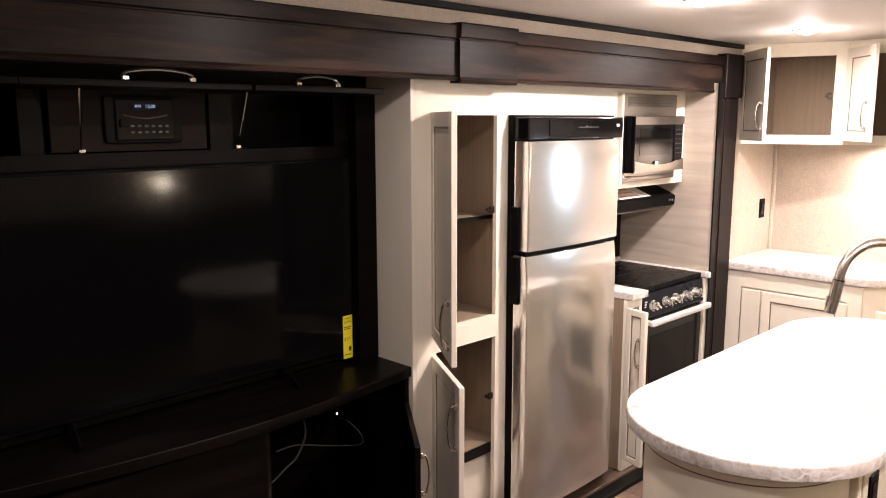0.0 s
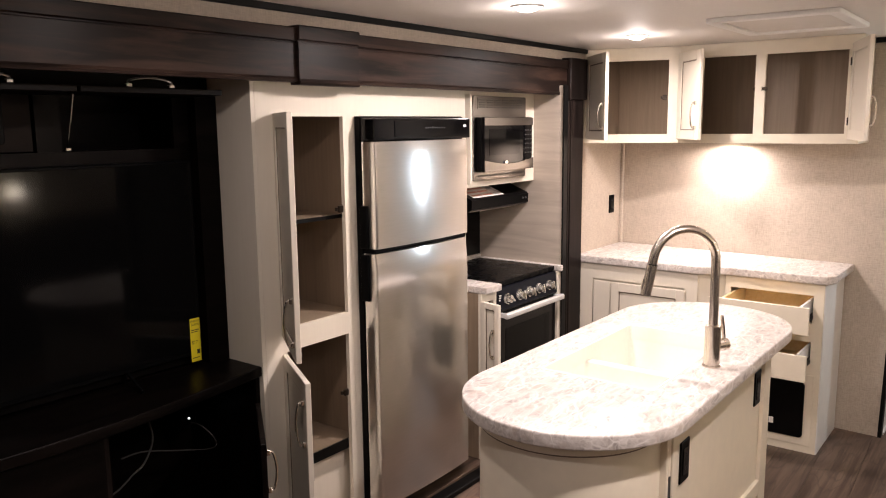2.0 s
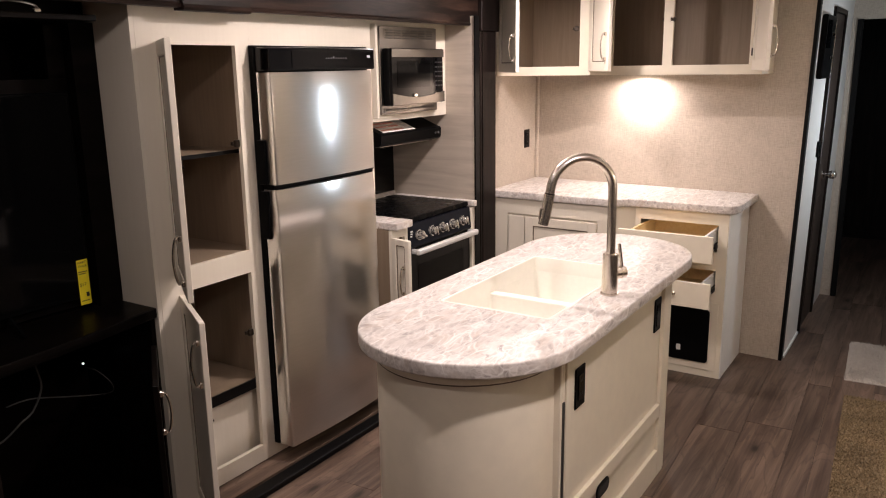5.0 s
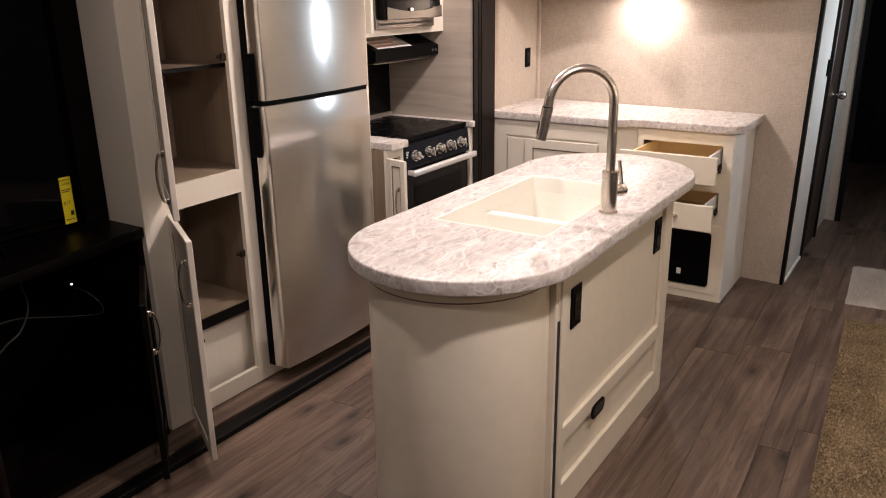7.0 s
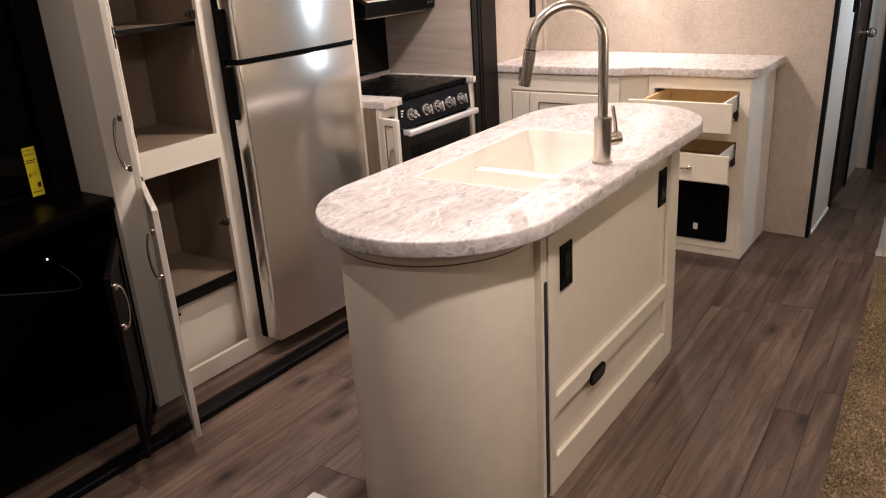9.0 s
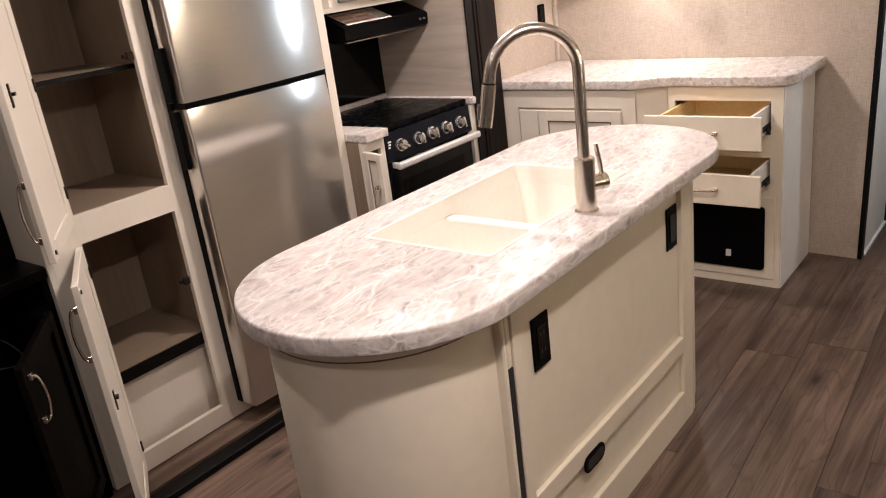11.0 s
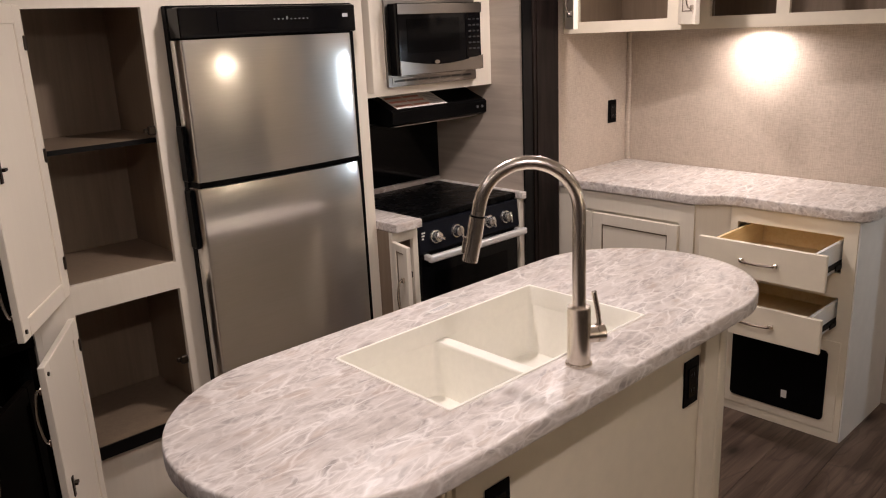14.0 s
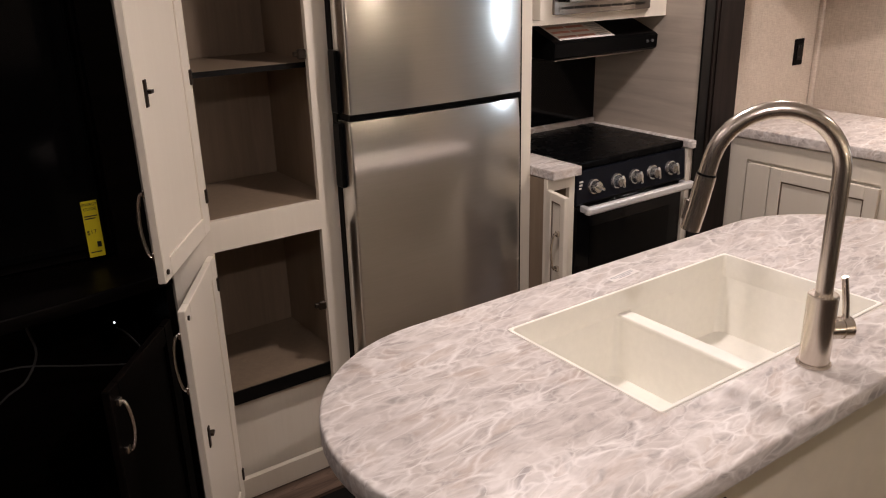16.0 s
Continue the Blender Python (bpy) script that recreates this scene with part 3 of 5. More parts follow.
bmesh.ops.transform(b, matrix=Matrix.Translation((KX, HALL_Y - 0.062, KZ)), verts=vs)
smooth(part("door_knob", b, CHROME, leaf, "chrome round door knob"))

panel = thing("control_panel", (4.94, HALL_Y, 1.75), "black wall-mounted control panel with silver controls", "control panel")
part("body", bx(4.775, 5.110, HALL_Y - 0.030, HALL_Y, 1.578, 1.915, 0.006), BLACKP, panel)
part("screen", bx(4.80, 4.96, HALL_Y - 0.033, HALL_Y - 0.0302, 1.74, 1.89), BLACKG, panel)
for z in (1.69, 1.815):
    part("button_row", bx(4.985, 5.085, HALL_Y - 0.036, HALL_Y - 0.0302, z - 0.008, z + 0.008, 0.002), CHROME, panel, "small silver button row")
part("side_rail", bx(5.112, 5.124, HALL_Y - 0.034, HALL_Y, 1.60, 1.90, 0.003), CHROME, panel, "narrow silver edge")
sw = thing("light_switch", (5.17, HALL_Y, 1.165), "black light switch plate on the hall wall", "light switch")
part("plate", bx(5.125, 5.190, HALL_Y - 0.014, HALL_Y, 1.118, 1.212, 0.003), BLACKP, sw)
part("rocker", bx(5.142, 5.173, HALL_Y - 0.020, HALL_Y - 0.013, 1.140, 1.190, 0.003), BLACKP, sw)

# the hall wall stands slightly out of plumb
LEAN = Matrix(((1, 0, 0, 0), (0, 1, -0.02, 0.02), (0, 0, 1, 0), (0, 0, 0, 1)))


def lean(ob):
    at = root_at(ob)
    if ob.type == "MESH":
        ob.data.transform(Matrix.Translation(-at) @ LEAN @ Matrix.Translation(at))
    for child in ob.children:
        lean(child)


for ob in [door, panel, sw] + hall_wall:
    lean(ob)

ward = thing("wardrobe", (8.7, 0.4, 0), "dark wooden wardrobe in the unlit bedroom", "wardrobe")
part("body", bx(8.5, 8.98, -0.20, 1.2, 0, 2.1), DARKV, ward)
for k, y0 in enumerate((-0.18, 0.28, 0.74)):
    d = part("door", bx(8.478, 8.497, y0, y0 + 0.44, 0.08, 2.05, 0.004), DARKV, ward)
    pull(0.13, pose(8.478, y0 + (0.40 if k != 1 else 0.05), 1.15, 0, 0, -90), d)

# entry door, seen as a bright strip on the refrigerator
ed = thing("door_2", (5.35, -0.245, 0), "cream entry door with a small bright window", "door", "structure")
b = bx(5.055, 5.18, -0.262, -0.228, 0.01, 1.95)
box(b, 5.18, 5.32, -0.262, -0.228, 0.01, 1.15)
box(b, 5.18, 5.32, -0.262, -0.228, 1.57, 1.95)
box(b, 5.32, 5.645, -0.262, -0.228, 0.01, 1.95)
part("door_leaf", b, WHITE_SIDE, ed)
pane = part("window_pane", bx(5.18, 5.32, -0.258, -0.254, 1.15, 1.57), GLASS, ed)
pane.visible_shadow = False

for sx, sz in SCONCES:
    sc = thing("wall_sconce", (sx, -1.30, sz), "small lit wall lamp with a warm globe", "wall lamp", group="dinette wall lamps")
    b = cyl(bmesh.new(), 0.05, 0.02, pose(sx, -1.30, sz, -90), bevel=0.004)
    cyl(b, 0.010, 0.12, pose(sx, -1.29, sz, -90))
    smooth(part("bracket", b, NICKEL, sc))
    b = bmesh.new()
    vs = bmesh.ops.create_uvsphere(b, u_segments=20, v_segments=12, radius=0.05)["verts"]
    bmesh.ops.transform(b, matrix=Matrix.Translation((sx, -1.165, sz)), verts=vs)
    smooth(part("globe", b, GLOBE, sc, "glowing warm globe"))

# ---- ceiling fixtures ----
# added fill lamps get the same fitting as the real ones
for px, py, _ in PUCKS:
    pk = thing("ceiling_light", (px, py, CEIL), "small round recessed ceiling light, lit; several are added as fill", "ceiling light", group="recessed ceiling lights")
    b = bmesh.new()
    ring = [(0.062, 0.0), (0.060, -0.006), (0.052, -0.009), (0.044, -0.007), (0.042, 0.0)]
    rows = [[b.verts.new((px + r * math.cos(a), py + r * math.sin(a), CEIL + z)) for a in np.linspace(0, 2 * math.pi, 32, endpoint=False)] for r, z in ring]
    for p, q in zip(rows, rows[1:]):
        for k in range(32):
            b.faces.new((p[k], p[(k + 1) % 32], q[(k + 1) % 32], q[k]))
    bmesh.ops.recalc_face_normals(b, faces=b.faces)
    smooth(part("trim_ring", b, WHITE_SIDE, pk))
    b = bmesh.new()
    vs = bmesh.ops.create_uvsphere(b, u_segments=24, v_segments=12, radius=0.042)["verts"]
    bmesh.ops.transform(b, matrix=Matrix.Translation((px, py, CEIL - 0.004)) @ Matrix.Diagonal((1, 1, 0.42, 1)), verts=vs)
    smooth(part("lens", b, PUCKM, pk, "glowing lens"), 60)
vent = thing("ceiling_vent", (3.6, 0.90, CEIL), "flat pale ceiling vent cover", "ceiling vent")
part("frame", plate([rounded(3.28, 3.92, 0.63, 1.15, 0.03), rounded(3.33, 3.87, 0.68, 1.10, 0.02)], CEIL - 0.020, CEIL, 0.005), WHITE_SIDE, vent)
part("cover", plate([rounded(3.332, 3.868, 0.682, 1.098, 0.02)], CEIL - 0.011, CEIL - 0.001, 0.003), CEILM, vent)

# ---- pantry ----
FACE, BACK = 2.21, 2.66
pan = thing("pantry_cabinet", (2.02, 2.4, 0.035), "tall cream pantry cabinet, open and empty", "cabinet")
b = bx(1.773, 1.876, FACE, FACE + 0.019, 0.04, 1.935)
box(b, 2.212, 2.285, FACE, FACE + 0.019, 0.04, 1.935)
for z0, z1 in ((0.04, 0.112), (0.876, 0.966), (1.765, 1.935)):
    box(b, 1.876, 2.212, FACE, FACE + 0.019, z0, z1)
part("face_frame", b, CREAM, pan)
part("side_panel", bx(1.755, 1.7729, FACE + 0.0006, BACK, 0.04, 1.935), CREAM, pan, "cream outer side")
part("side_panel", bx(1.774, 1.784, FACE + 0.02, BACK, 0.04, 1.93), INTERIOR, pan)
part("side_panel", bx(2.268, 2.283, FACE + 0.02, BACK, 0.04, 1.93), INTERIOR, pan)
part("back_panel", bx(1.785, 2.267, BACK - 0.02, BACK, 0.04, 1.93), INTERIOR, pan)
part("base_shelf", bx(1.785, 2.267, FACE + 0.02, BACK - 0.021, 0.94, 0.964), INTERIOR, pan)
part("top_panel", bx(1.785, 2.267, FACE + 0.02, BACK - 0.021, 1.84, 1.855), INTERIOR, pan)
sh = part("shelf", bx(1.785, 2.267, FACE + 0.06, BACK - 0.021, 1.352, 1.366), INTERIOR, pan)
part("edge_strip", bx(1.785, 2.267, FACE + 0.054, FACE + 0.0595, 1.353, 1.368), BLACKT, sh, "dark shelf edge")
sh = part("shelf", bx(1.785, 2.267, FACE + 0.03, BACK - 0.021, 0.395, 0.410), INTERIOR, pan)
part("edge_strip", bx(1.785, 2.267, FACE + 0.022, FACE + 0.0295, 0.368, 0.411), BLACKT, sh, "black shelf edge")
part("lower_board", bx(1.785, 2.267, FACE + 0.06, FACE + 0.07, 0.045, 0.366), CREAM, pan, "recessed cream board below the shelf")
m_up = hinge_m((1.872, 2.206), (1.650, 1.880), 0.945)
d = framed_door("door", 0.392, 0.83, m_up, pan, (0.365, 0.135), 0.15, label="open framed cream upper door")
for z in (0.10, 0.42, 0.73):
    b = box(bmesh.new(), 0.0, 0.012, 0.0, 0.006, z - 0.02, z + 0.02, 0.002)
    part("hinge", b, BRONZE, d, "dark bronze hinge", m_up)
b = box(bmesh.new(), 0.335, 0.35, 0.0, 0.004, 0.40, 0.46, 0.001)
box(b, 0.318, 0.338, 0.0, 0.012, 0.428, 0.436, 0.001)
part("catch", b, BRONZE, d, "dark bronze spring catch", m_up)
for z in (0.025, 0.80):
    part("bumper", cyl(bmesh.new(), 0.006, 0.004, m_up @ pose(0.375, 0.0, z, -90)), BRONZE, d, "dark door bumper")
m_lo = hinge_m((1.872, 2.206), (1.684, 1.880), 0.065)
d = framed_door("door", 0.380, 0.805, m_lo, pan, (0.352, 0.655), 0.15, label="open framed cream lower door")
for z in (0.08, 0.72):
    part("hinge", box(bmesh.new(), 0.0, 0.012, 0.0, 0.006, z - 0.02, z + 0.02, 0.002), BRONZE, d, "dark bronze hinge", m_lo)
b = box(bmesh.new(), 0.325, 0.34, 0.0, 0.004, 0.40, 0.46, 0.001)
box(b, 0.308, 0.328, 0.0, 0.012, 0.428, 0.436, 0.001)
part("catch", b, BRONZE, d, "dark bronze spring catch", m_lo)
for z in (0.025, 0.78):
    part("bumper", cyl(bmesh.new(), 0.006, 0.004, m_lo @ pose(0.363, 0.0, z, -90)), BRONZE, d, "dark door bumper")
for z in (1.395, 0.62):
    hinge_cup((2.200, FACE + 0.012, z), pan, 180)

# ---- refrigerator and its surround ----
sur = thing("fridge_surround", (2.67, 2.4, 0.035), "cream face frame and panel round the refrigerator", "cabinet")
b = bx(2.2852, 2.302, FACE, FACE + 0.019, 0.04, 1.935)
box(b, 2.975, 3.05, FACE, FACE + 0.019, 0.04, 1.935)
box(b, 2.302, 2.975, FACE, FACE + 0.019, 1.765, 1.935)
box(b, 2.302, 2.975, FACE, FACE + 0.019, 0.04, 0.095)
part("face_frame", b, CREAM, sur)
part("side_panel", bx(3.032, 3.05, FACE + 0.02, 2.678, 0.04, 1.935), CREAM, sur)
fr = thing("refrigerator", (2.64, 2.4, 0.095), "two-door stainless steel refrigerator with black trim", "refrigerator")
part("body", bx(2.304, 2.971, 2.209, 2.62, 0.098, 1.762, 0.004), BLACKP, fr, "black plastic body")
part("flange", bx(2.274, 2.980, 2.177, 2.2085, 0.098, 1.766, 0.003), BLACKP, fr, "black plastic flange")
hd = part("control_strip", bx(2.276, 2.934, 2.100, 2.176, 1.668, 1.758, 0.006, 2), BLACKG, fr, "glossy black control strip")
part("display_recess", bx(2.40, 2.920, 2.0970, 2.100, 1.682, 1.745, 0.001), BLACKG, hd)
b = bmesh.new()
for k in range(9):
    box(b, 2.60 + k * 0.016, 2.606 + k * 0.016, 2.0960, 2.0969, 1.714, 1.718 + 0.006 * (k == 3))
part("indicator_row", b, DIMINK, hd, "tiny pale indicator marks")
part("badge", bx(2.876, 2.898, 2.0960, 2.0969, 1.717, 1.729), GREYINK, hd, "small grey badge")


def fridge_door(z0, z1, roll, reach):
    """A door leaf with a slightly bowed steel front whose upper edge rolls back."""
    n = 24
    front = []
    for u in [0, 0.005, 0.010, 0.015] + [0.03 + 0.94 * k / n for k in range(n + 1)] + [0.985, 0.990, 0.995, 1]:
        bow = 0.014 * (1 - (2 * u - 1) ** 2)
        edge = 0.006 * max(0, 1 - min(u, 1 - u) / 0.012) ** 2
        front.append((2.272 + 0.635 * u, 2.096 - bow + edge))
    loop = front + [(2.907, 2.168), (2.272, 2.168)]
    heights = [z0] + [z1 - reach * (1 - k / 14) for k in range(15)]
    bm = bmesh.new()
    rows = []
    for z in heights:
        back = roll * max(0.0, 1 - (z1 - z) / reach) ** 2
        rows.append([bm.verts.new((x, y + (back if i < len(front) else 0), z)) for i, (x, y) in enumerate(loop)])
    c = len(loop)
    for p, q in zip(rows, rows[1:]):
        for i in range(c):
            bm.faces.new((p[i], p[(i + 1) % c], q[(i + 1) % c], q[i]))
    bm.faces.new(rows[0][::-1])
    bm.faces.new(rows[-1])
    bmesh.ops.recalc_face_normals(bm, faces=bm.faces)
    return bm


up = smooth(part("freezer_door", fridge_door(1.229, 1.663, 0.003, 0.10), STEEL, fr, "brushed stainless steel freezer door"), 50)
lo = smooth(part("fridge_door", fridge_door(0.105, 1.207, 0.010, 0.16), STEEL, fr, "brushed stainless steel refrigerator door"), 50)
part("door_gap", bx(2.280, 2.910, 2.112, 2.174, 1.2075, 1.2285), BLACKP, fr, "black strip between the doors")
part("handle", bx(2.256, 2.2715, 2.135, 2.176, 1.2295, 1.405, 0.003), BLACKP, up, "black side grip")
part("handle", bx(2.256, 2.2715, 2.135, 2.176, 1.010, 1.2025, 0.003), BLACKP, lo, "black side grip")
b = bx(2.908, 2.918, 2.11, 2.17, 1.22, 1.25, 0.002)
part("hinge", b, BLACKP, fr)

# ---- microwave cabinet, hood and stove ----
MWY = 2.29
mc = thing("microwave_cabinet", (3.44, 2.45, 1.41), "cream wall cabinet over the stove holding a microwave", "cabinet")
b = bx(3.052, 3.095, MWY, MWY + 0.018, 1.41, 1.935)
box(b, 3.158, 3.235, MWY, MWY + 0.018, 1.41, 1.935)
box(b, 3.712, 3.828, MWY, MWY + 0.018, 1.41, 1.935)
box(b, 3.235, 3.712, MWY, MWY + 0.018, 1.41, 1.448)
box(b, 3.235, 3.712, MWY, MWY + 0.018, 1.868, 1.935)
box(b, 3.095, 3.158, MWY, MWY + 0.018, 1.41, 1.450)
box(b, 3.095, 3.158, MWY, MWY + 0.018, 1.865, 1.935)
part("face_frame", b, CREAM, mc)
part("bottom_panel", bx(3.052, 3.828, MWY + 0.019, 2.678, 1.41, 1.428), CREAM, mc)
part("divider", bx(3.215, 3.23, MWY + 0.019, 2.678, 1.429, 1.935), INTERIOR, mc)
part("back_panel", bx(3.052, 3.214, 2.55, 2.56, 1.429, 1.935), INTERIOR, mc)
d = part("door", bx(3.072, 3.088, 2.195, MWY - 0.002, 1.435, 1.875, 0.002), CREAM, mc, "narrow open cream door")
hinge_cup((3.150, MWY + 0.012, 1.66), mc, 180)

mw = thing("microwave", (3.49, 2.40, 1.448), "built-in stainless steel microwave with a black door", "microwave")
TK = plate([rounded(0.0, 0.505, 0.0, 0.43, 0.006)], 0, 0.012, 0.002)
part("trim_kit", TK, STEELD, mw, "stainless trim plate", pose(3.213, MWY - 0.001, 1.442, 90))
g = part("top_grille", bx(3.250, 3.690, MWY - 0.0145, MWY - 0.0125, 1.806, 1.862), STEELD, mw)
for col in range(6):
    for row in range(4):
        x = 3.260 + col * 0.0722
        part("slot", bx(x, x + 0.058, MWY - 0.0165, MWY - 0.0142, 1.812 + row * 0.0125, 1.8185 + row * 0.0125, 0.001), INK, g)
g = part("bottom_grille", bx(3.235, 3.700, MWY - 0.0145, MWY - 0.0125, 1.452, 1.478), STEELD, mw)
for col in range(7):
    x = 3.247 + col * 0.0640
    part("slot", bx(x, x + 0.052, MWY - 0.0165, MWY - 0.0142, 1.461, 1.469, 0.001), INK, g)
body = part("body", bx(3.232, 3.703, MWY - 0.045, MWY + 0.30, 1.487, 1.764, 0.004), BLACKP, mw)
dr = part("door", bx(3.232, 3.610, MWY - 0.066, MWY - 0.0455, 1.487, 1.764, 0.004), BLACKG, mw, "black glass microwave door")
part("door_trim", bx(3.234, 3.703, MWY - 0.070, MWY - 0.0662, 1.722, 1.762, 0.001), STEELD, dr, "stainless upper band")
b = bmesh.new()
n = 20
top = [(3.234 + 0.469 * k / n, 1.546 - 0.024 * math.sin(math.pi * k / n)) for k in range(n + 1)]
lp = [(x, z) for x, z in top] + [(3.703, 1.489), (3.234, 1.489)]
pm = prism(lp, 0, 0.006)
part("lower_band", pm, STEELD, dr, "curved stainless lower band", pose(0, MWY - 0.0665, 0, 90))
part("window", bx(3.280, 3.570, MWY - 0.0675, MWY - 0.0662, 1.572, 1.704, 0.0005), SCREEN, dr, "dark viewing window")
cp = part("control_panel", bx(3.612, 3.703, MWY - 0.064, MWY - 0.0455, 1.487, 1.764, 0.003), BLACKG, mw, "black key panel")
for r in range(6):
    for c in range(3):
        part("key", bx(3.626 + c * 0.025, 3.642 + c * 0.025, MWY - 0.0652, MWY - 0.0641, 1.572 + r * 0.024, 1.579 + r * 0.024), FAINT, cp)
part("open_button", bx(3.620, 3.695, MWY - 0.0715, MWY - 0.0705, 1.500, 1.540, 0.0004), STEELD, cp)
b = cyl(bmesh.new(), 0.011, 0.002, pose(3.43, MWY - 0.0725, 1.532, 90) @ Matrix.Diagonal((1.3, 0.7, 1, 1)), seg=20)
part("badge", b, CHROME, dr, "small oval badge")

hood = thing("range_hood", (3.54, 2.5, 1.29), "black range hood under the microwave cabinet", "range hood")
prof = [(2.678, 1.295), (2.345, 1.275), (2.325, 1.285), (2.322, 1.334), (2.332, 1.342), (2.480, 1.401), (2.678, 1.406)]
part("body", profile_x(prof, 3.262, 3.826), BLACKP, hood)
b = bmesh.new()
for k in range(2):
    cyl(b, 0.006, 0.006, pose(3.765 + 0.030 * k, 2.324, 1.312, 90), seg=12)
part("button", b, DIMINK, hood)
part("filter", bx(3.30, 3.79, 2.36, 2.60, 1.268, 1.274), STEELD, hood, "grease filter")
pp = thing("instruction_sheet", (3.42, 2.40, 1.358), "printed paper sheet lying on the range hood", "paper")
PM = pose(3.300, 2.336, 1.3455, 21.7, 0, 0)
part("sheet", box(bmesh.new(), 0, 0.29, 0, 0.125, 0, 0.0015), PAPER, pp, "", PM)
for k in range(2):
    for r in range(3):
        part("print_block", box(bmesh.new(), 0.010 + k * 0.100, 0.100 + k * 0.100, 0.014 + r * 0.038, 0.030 + r * 0.038, 0.0016, 0.0022), PEACH, pp, "peach printed block", PM)
b = bmesh.new()
for r in range(7):
    box(b, 0.220, 0.280, 0.014 + r * 0.015, 0.020 + r * 0.015, 0.0016, 0.0022)
part("print_lines", b, GREYINK, pp, "rows of grey print", PM)

structure("backsplash", bx(3.052, 3.828, 2.664, 2.679, 0.953, 1.408), BLACKG, "black backsplash behind the stove", "backsplash")
structure("splash_strip", bx(3.052, 3.828, 2.655, 2.679, 0.925, 0.952, 0.003), MARBLE, "low marble-look splash strip", "backsplash")

st = thing("stove", (3.49, 2.4, 0.035), "black gas range with silver knobs and a closed glass cover", "stove")
part("body", bx(3.192, 3.797, 2.145, 2.65, 0.04, 0.905, 0.003), BLACKP, st)
part("cover", bx(3.190, 3.799, 2.130, 2.645, 0.906, 0.932, 0.006, 2), STOVETOP, st, "closed black cooktop cover")
prof = [(2.146, 0.775), (2.118, 0.775), (2.112, 0.785), (2.122, 0.900), (2.146, 0.904)]
cpn = part("control_panel", profile_x(prof, 3.192, 3.797), CTRL, st, "dark blue-black control panel")
b = bmesh.new()
for r in range(3):
    box(b, 3.205, 3.222 - 0.004 * r, 2.1125, 2.1165, 0.862 - r * 0.012, 0.868 - r * 0.012)
part("print_mark", b, PAPER, cpn, "small white print marks")
for k in range(5):
    kx = (3.278, 3.400, 3.498, 3.600, 3.708)[k]
    KM = pose(kx, 2.118, 0.838, 85)
    b = cyl(bmesh.new(), 0.030, 0.012, KM, 0.027, bevel=0.002)
    cyl(b, 0.024, 0.024, KM @ Matrix.Translation((0, 0, 0.010)), 0.020, bevel=0.003)
    box(b, -0.006, 0.006, -0.024, 0.024, 0.030, 0.044, 0.003, 1, KM @ pose(0, 0, 0, 0, 0, 60 if k == 0 else 8))
    kn = smooth(part("knob", b, KNOBM, st, "silver control knob"), 40)
od = part("oven_door", bx(3.196, 3.793, 2.118, 2.144, 0.20, 0.772, 0.004), BLACKG, st, "black glass oven door")
part("window", bx(3.27, 3.72, 2.1165, 2.1179, 0.34, 0.68), SCREEN, od, "dark oven window")
b = bx(3.205, 3.800, 2.062, 2.088, 0.748, 0.778, 0.009, 3)
smooth(part("handle", b, ALU, od, "wide satin aluminium handle"), 45)
for x in (3.215, 3.770):
    part("handle_bracket", bx(x, x + 0.020, 2.086, 2.120, 0.750, 0.774, 0.003), ALU, od)
part("lower_drawer", bx(3.196, 3.793, 2.120, 2.144, 0.06, 0.192, 0.004), BLACKP, st)
b = bmesh.new()
for x in (3.30, 3.69):
    box(b, x, x + 0.03, 2.60, 2.625, 0.932, 0.938, 0.002)
part("cover_hinge", b, BLACKP, st)

side = thing("side_cabinet", (3.12, 2.4, 0.035), "narrow cream base cabinet with its small door open", "cabinet")
b = bx(3.052, 3.068, 2.12, 2.138, 0.04, 0.90)
box(b, 3.160, 3.186, 2.12, 2.138, 0.04, 0.90)
box(b, 3.068, 3.160, 2.12, 2.138, 0.855, 0.90)
box(b, 3.068, 3.160, 2.12, 2.138, 0.04, 0.12)
part("face_frame", b, CREAM, side)
part("side_panel", bx(3.176, 3.187, 2.139, 2.65, 0.04, 0.90), INTERIOR, side)
part("side_panel", bx(3.052, 3.062, 2.139, 2.65, 0.04, 0.90), INTERIOR, side)
part("back_panel", bx(3.063, 3.175, 2.60, 2.61, 0.04, 0.90), INTERIOR, side)
part("shelf", bx(3.063, 3.175, 2.14, 2.59, 0.42, 0.435), INTERIOR, side)
m_s = hinge_m((3.066, 2.116), (3.040, 1.995), 0.105)
d = framed_door("door", 0.122, 0.76, m_s, side, (0.092, 0.56), 0.13, label="small open cream door", stile=0.03)
hinge_cup((3.155, 2.135, 0.70), side, 180)
ct = tagged(part("side_countertop", bx(3.051, 3.188, 2.088, 2.655, 0.902, 0.936, 0.004, 2), MARBLE), "small marble-look countertop beside the stove", "countertop")
b = thing("stove_filler", (3.815, 2.3, 0.035), "narrow cream filler strip beside the stove", "filler")
part("post", bx(3.801, 3.828, 2.11, 2.13, 0.04, 0.90, 0.002), CREAM, b)
part("cap", bx(3.800, 3.829, 2.09, 2.65, 0.903, 0.936, 0.004), MARBLE, b, "marble-look cap")

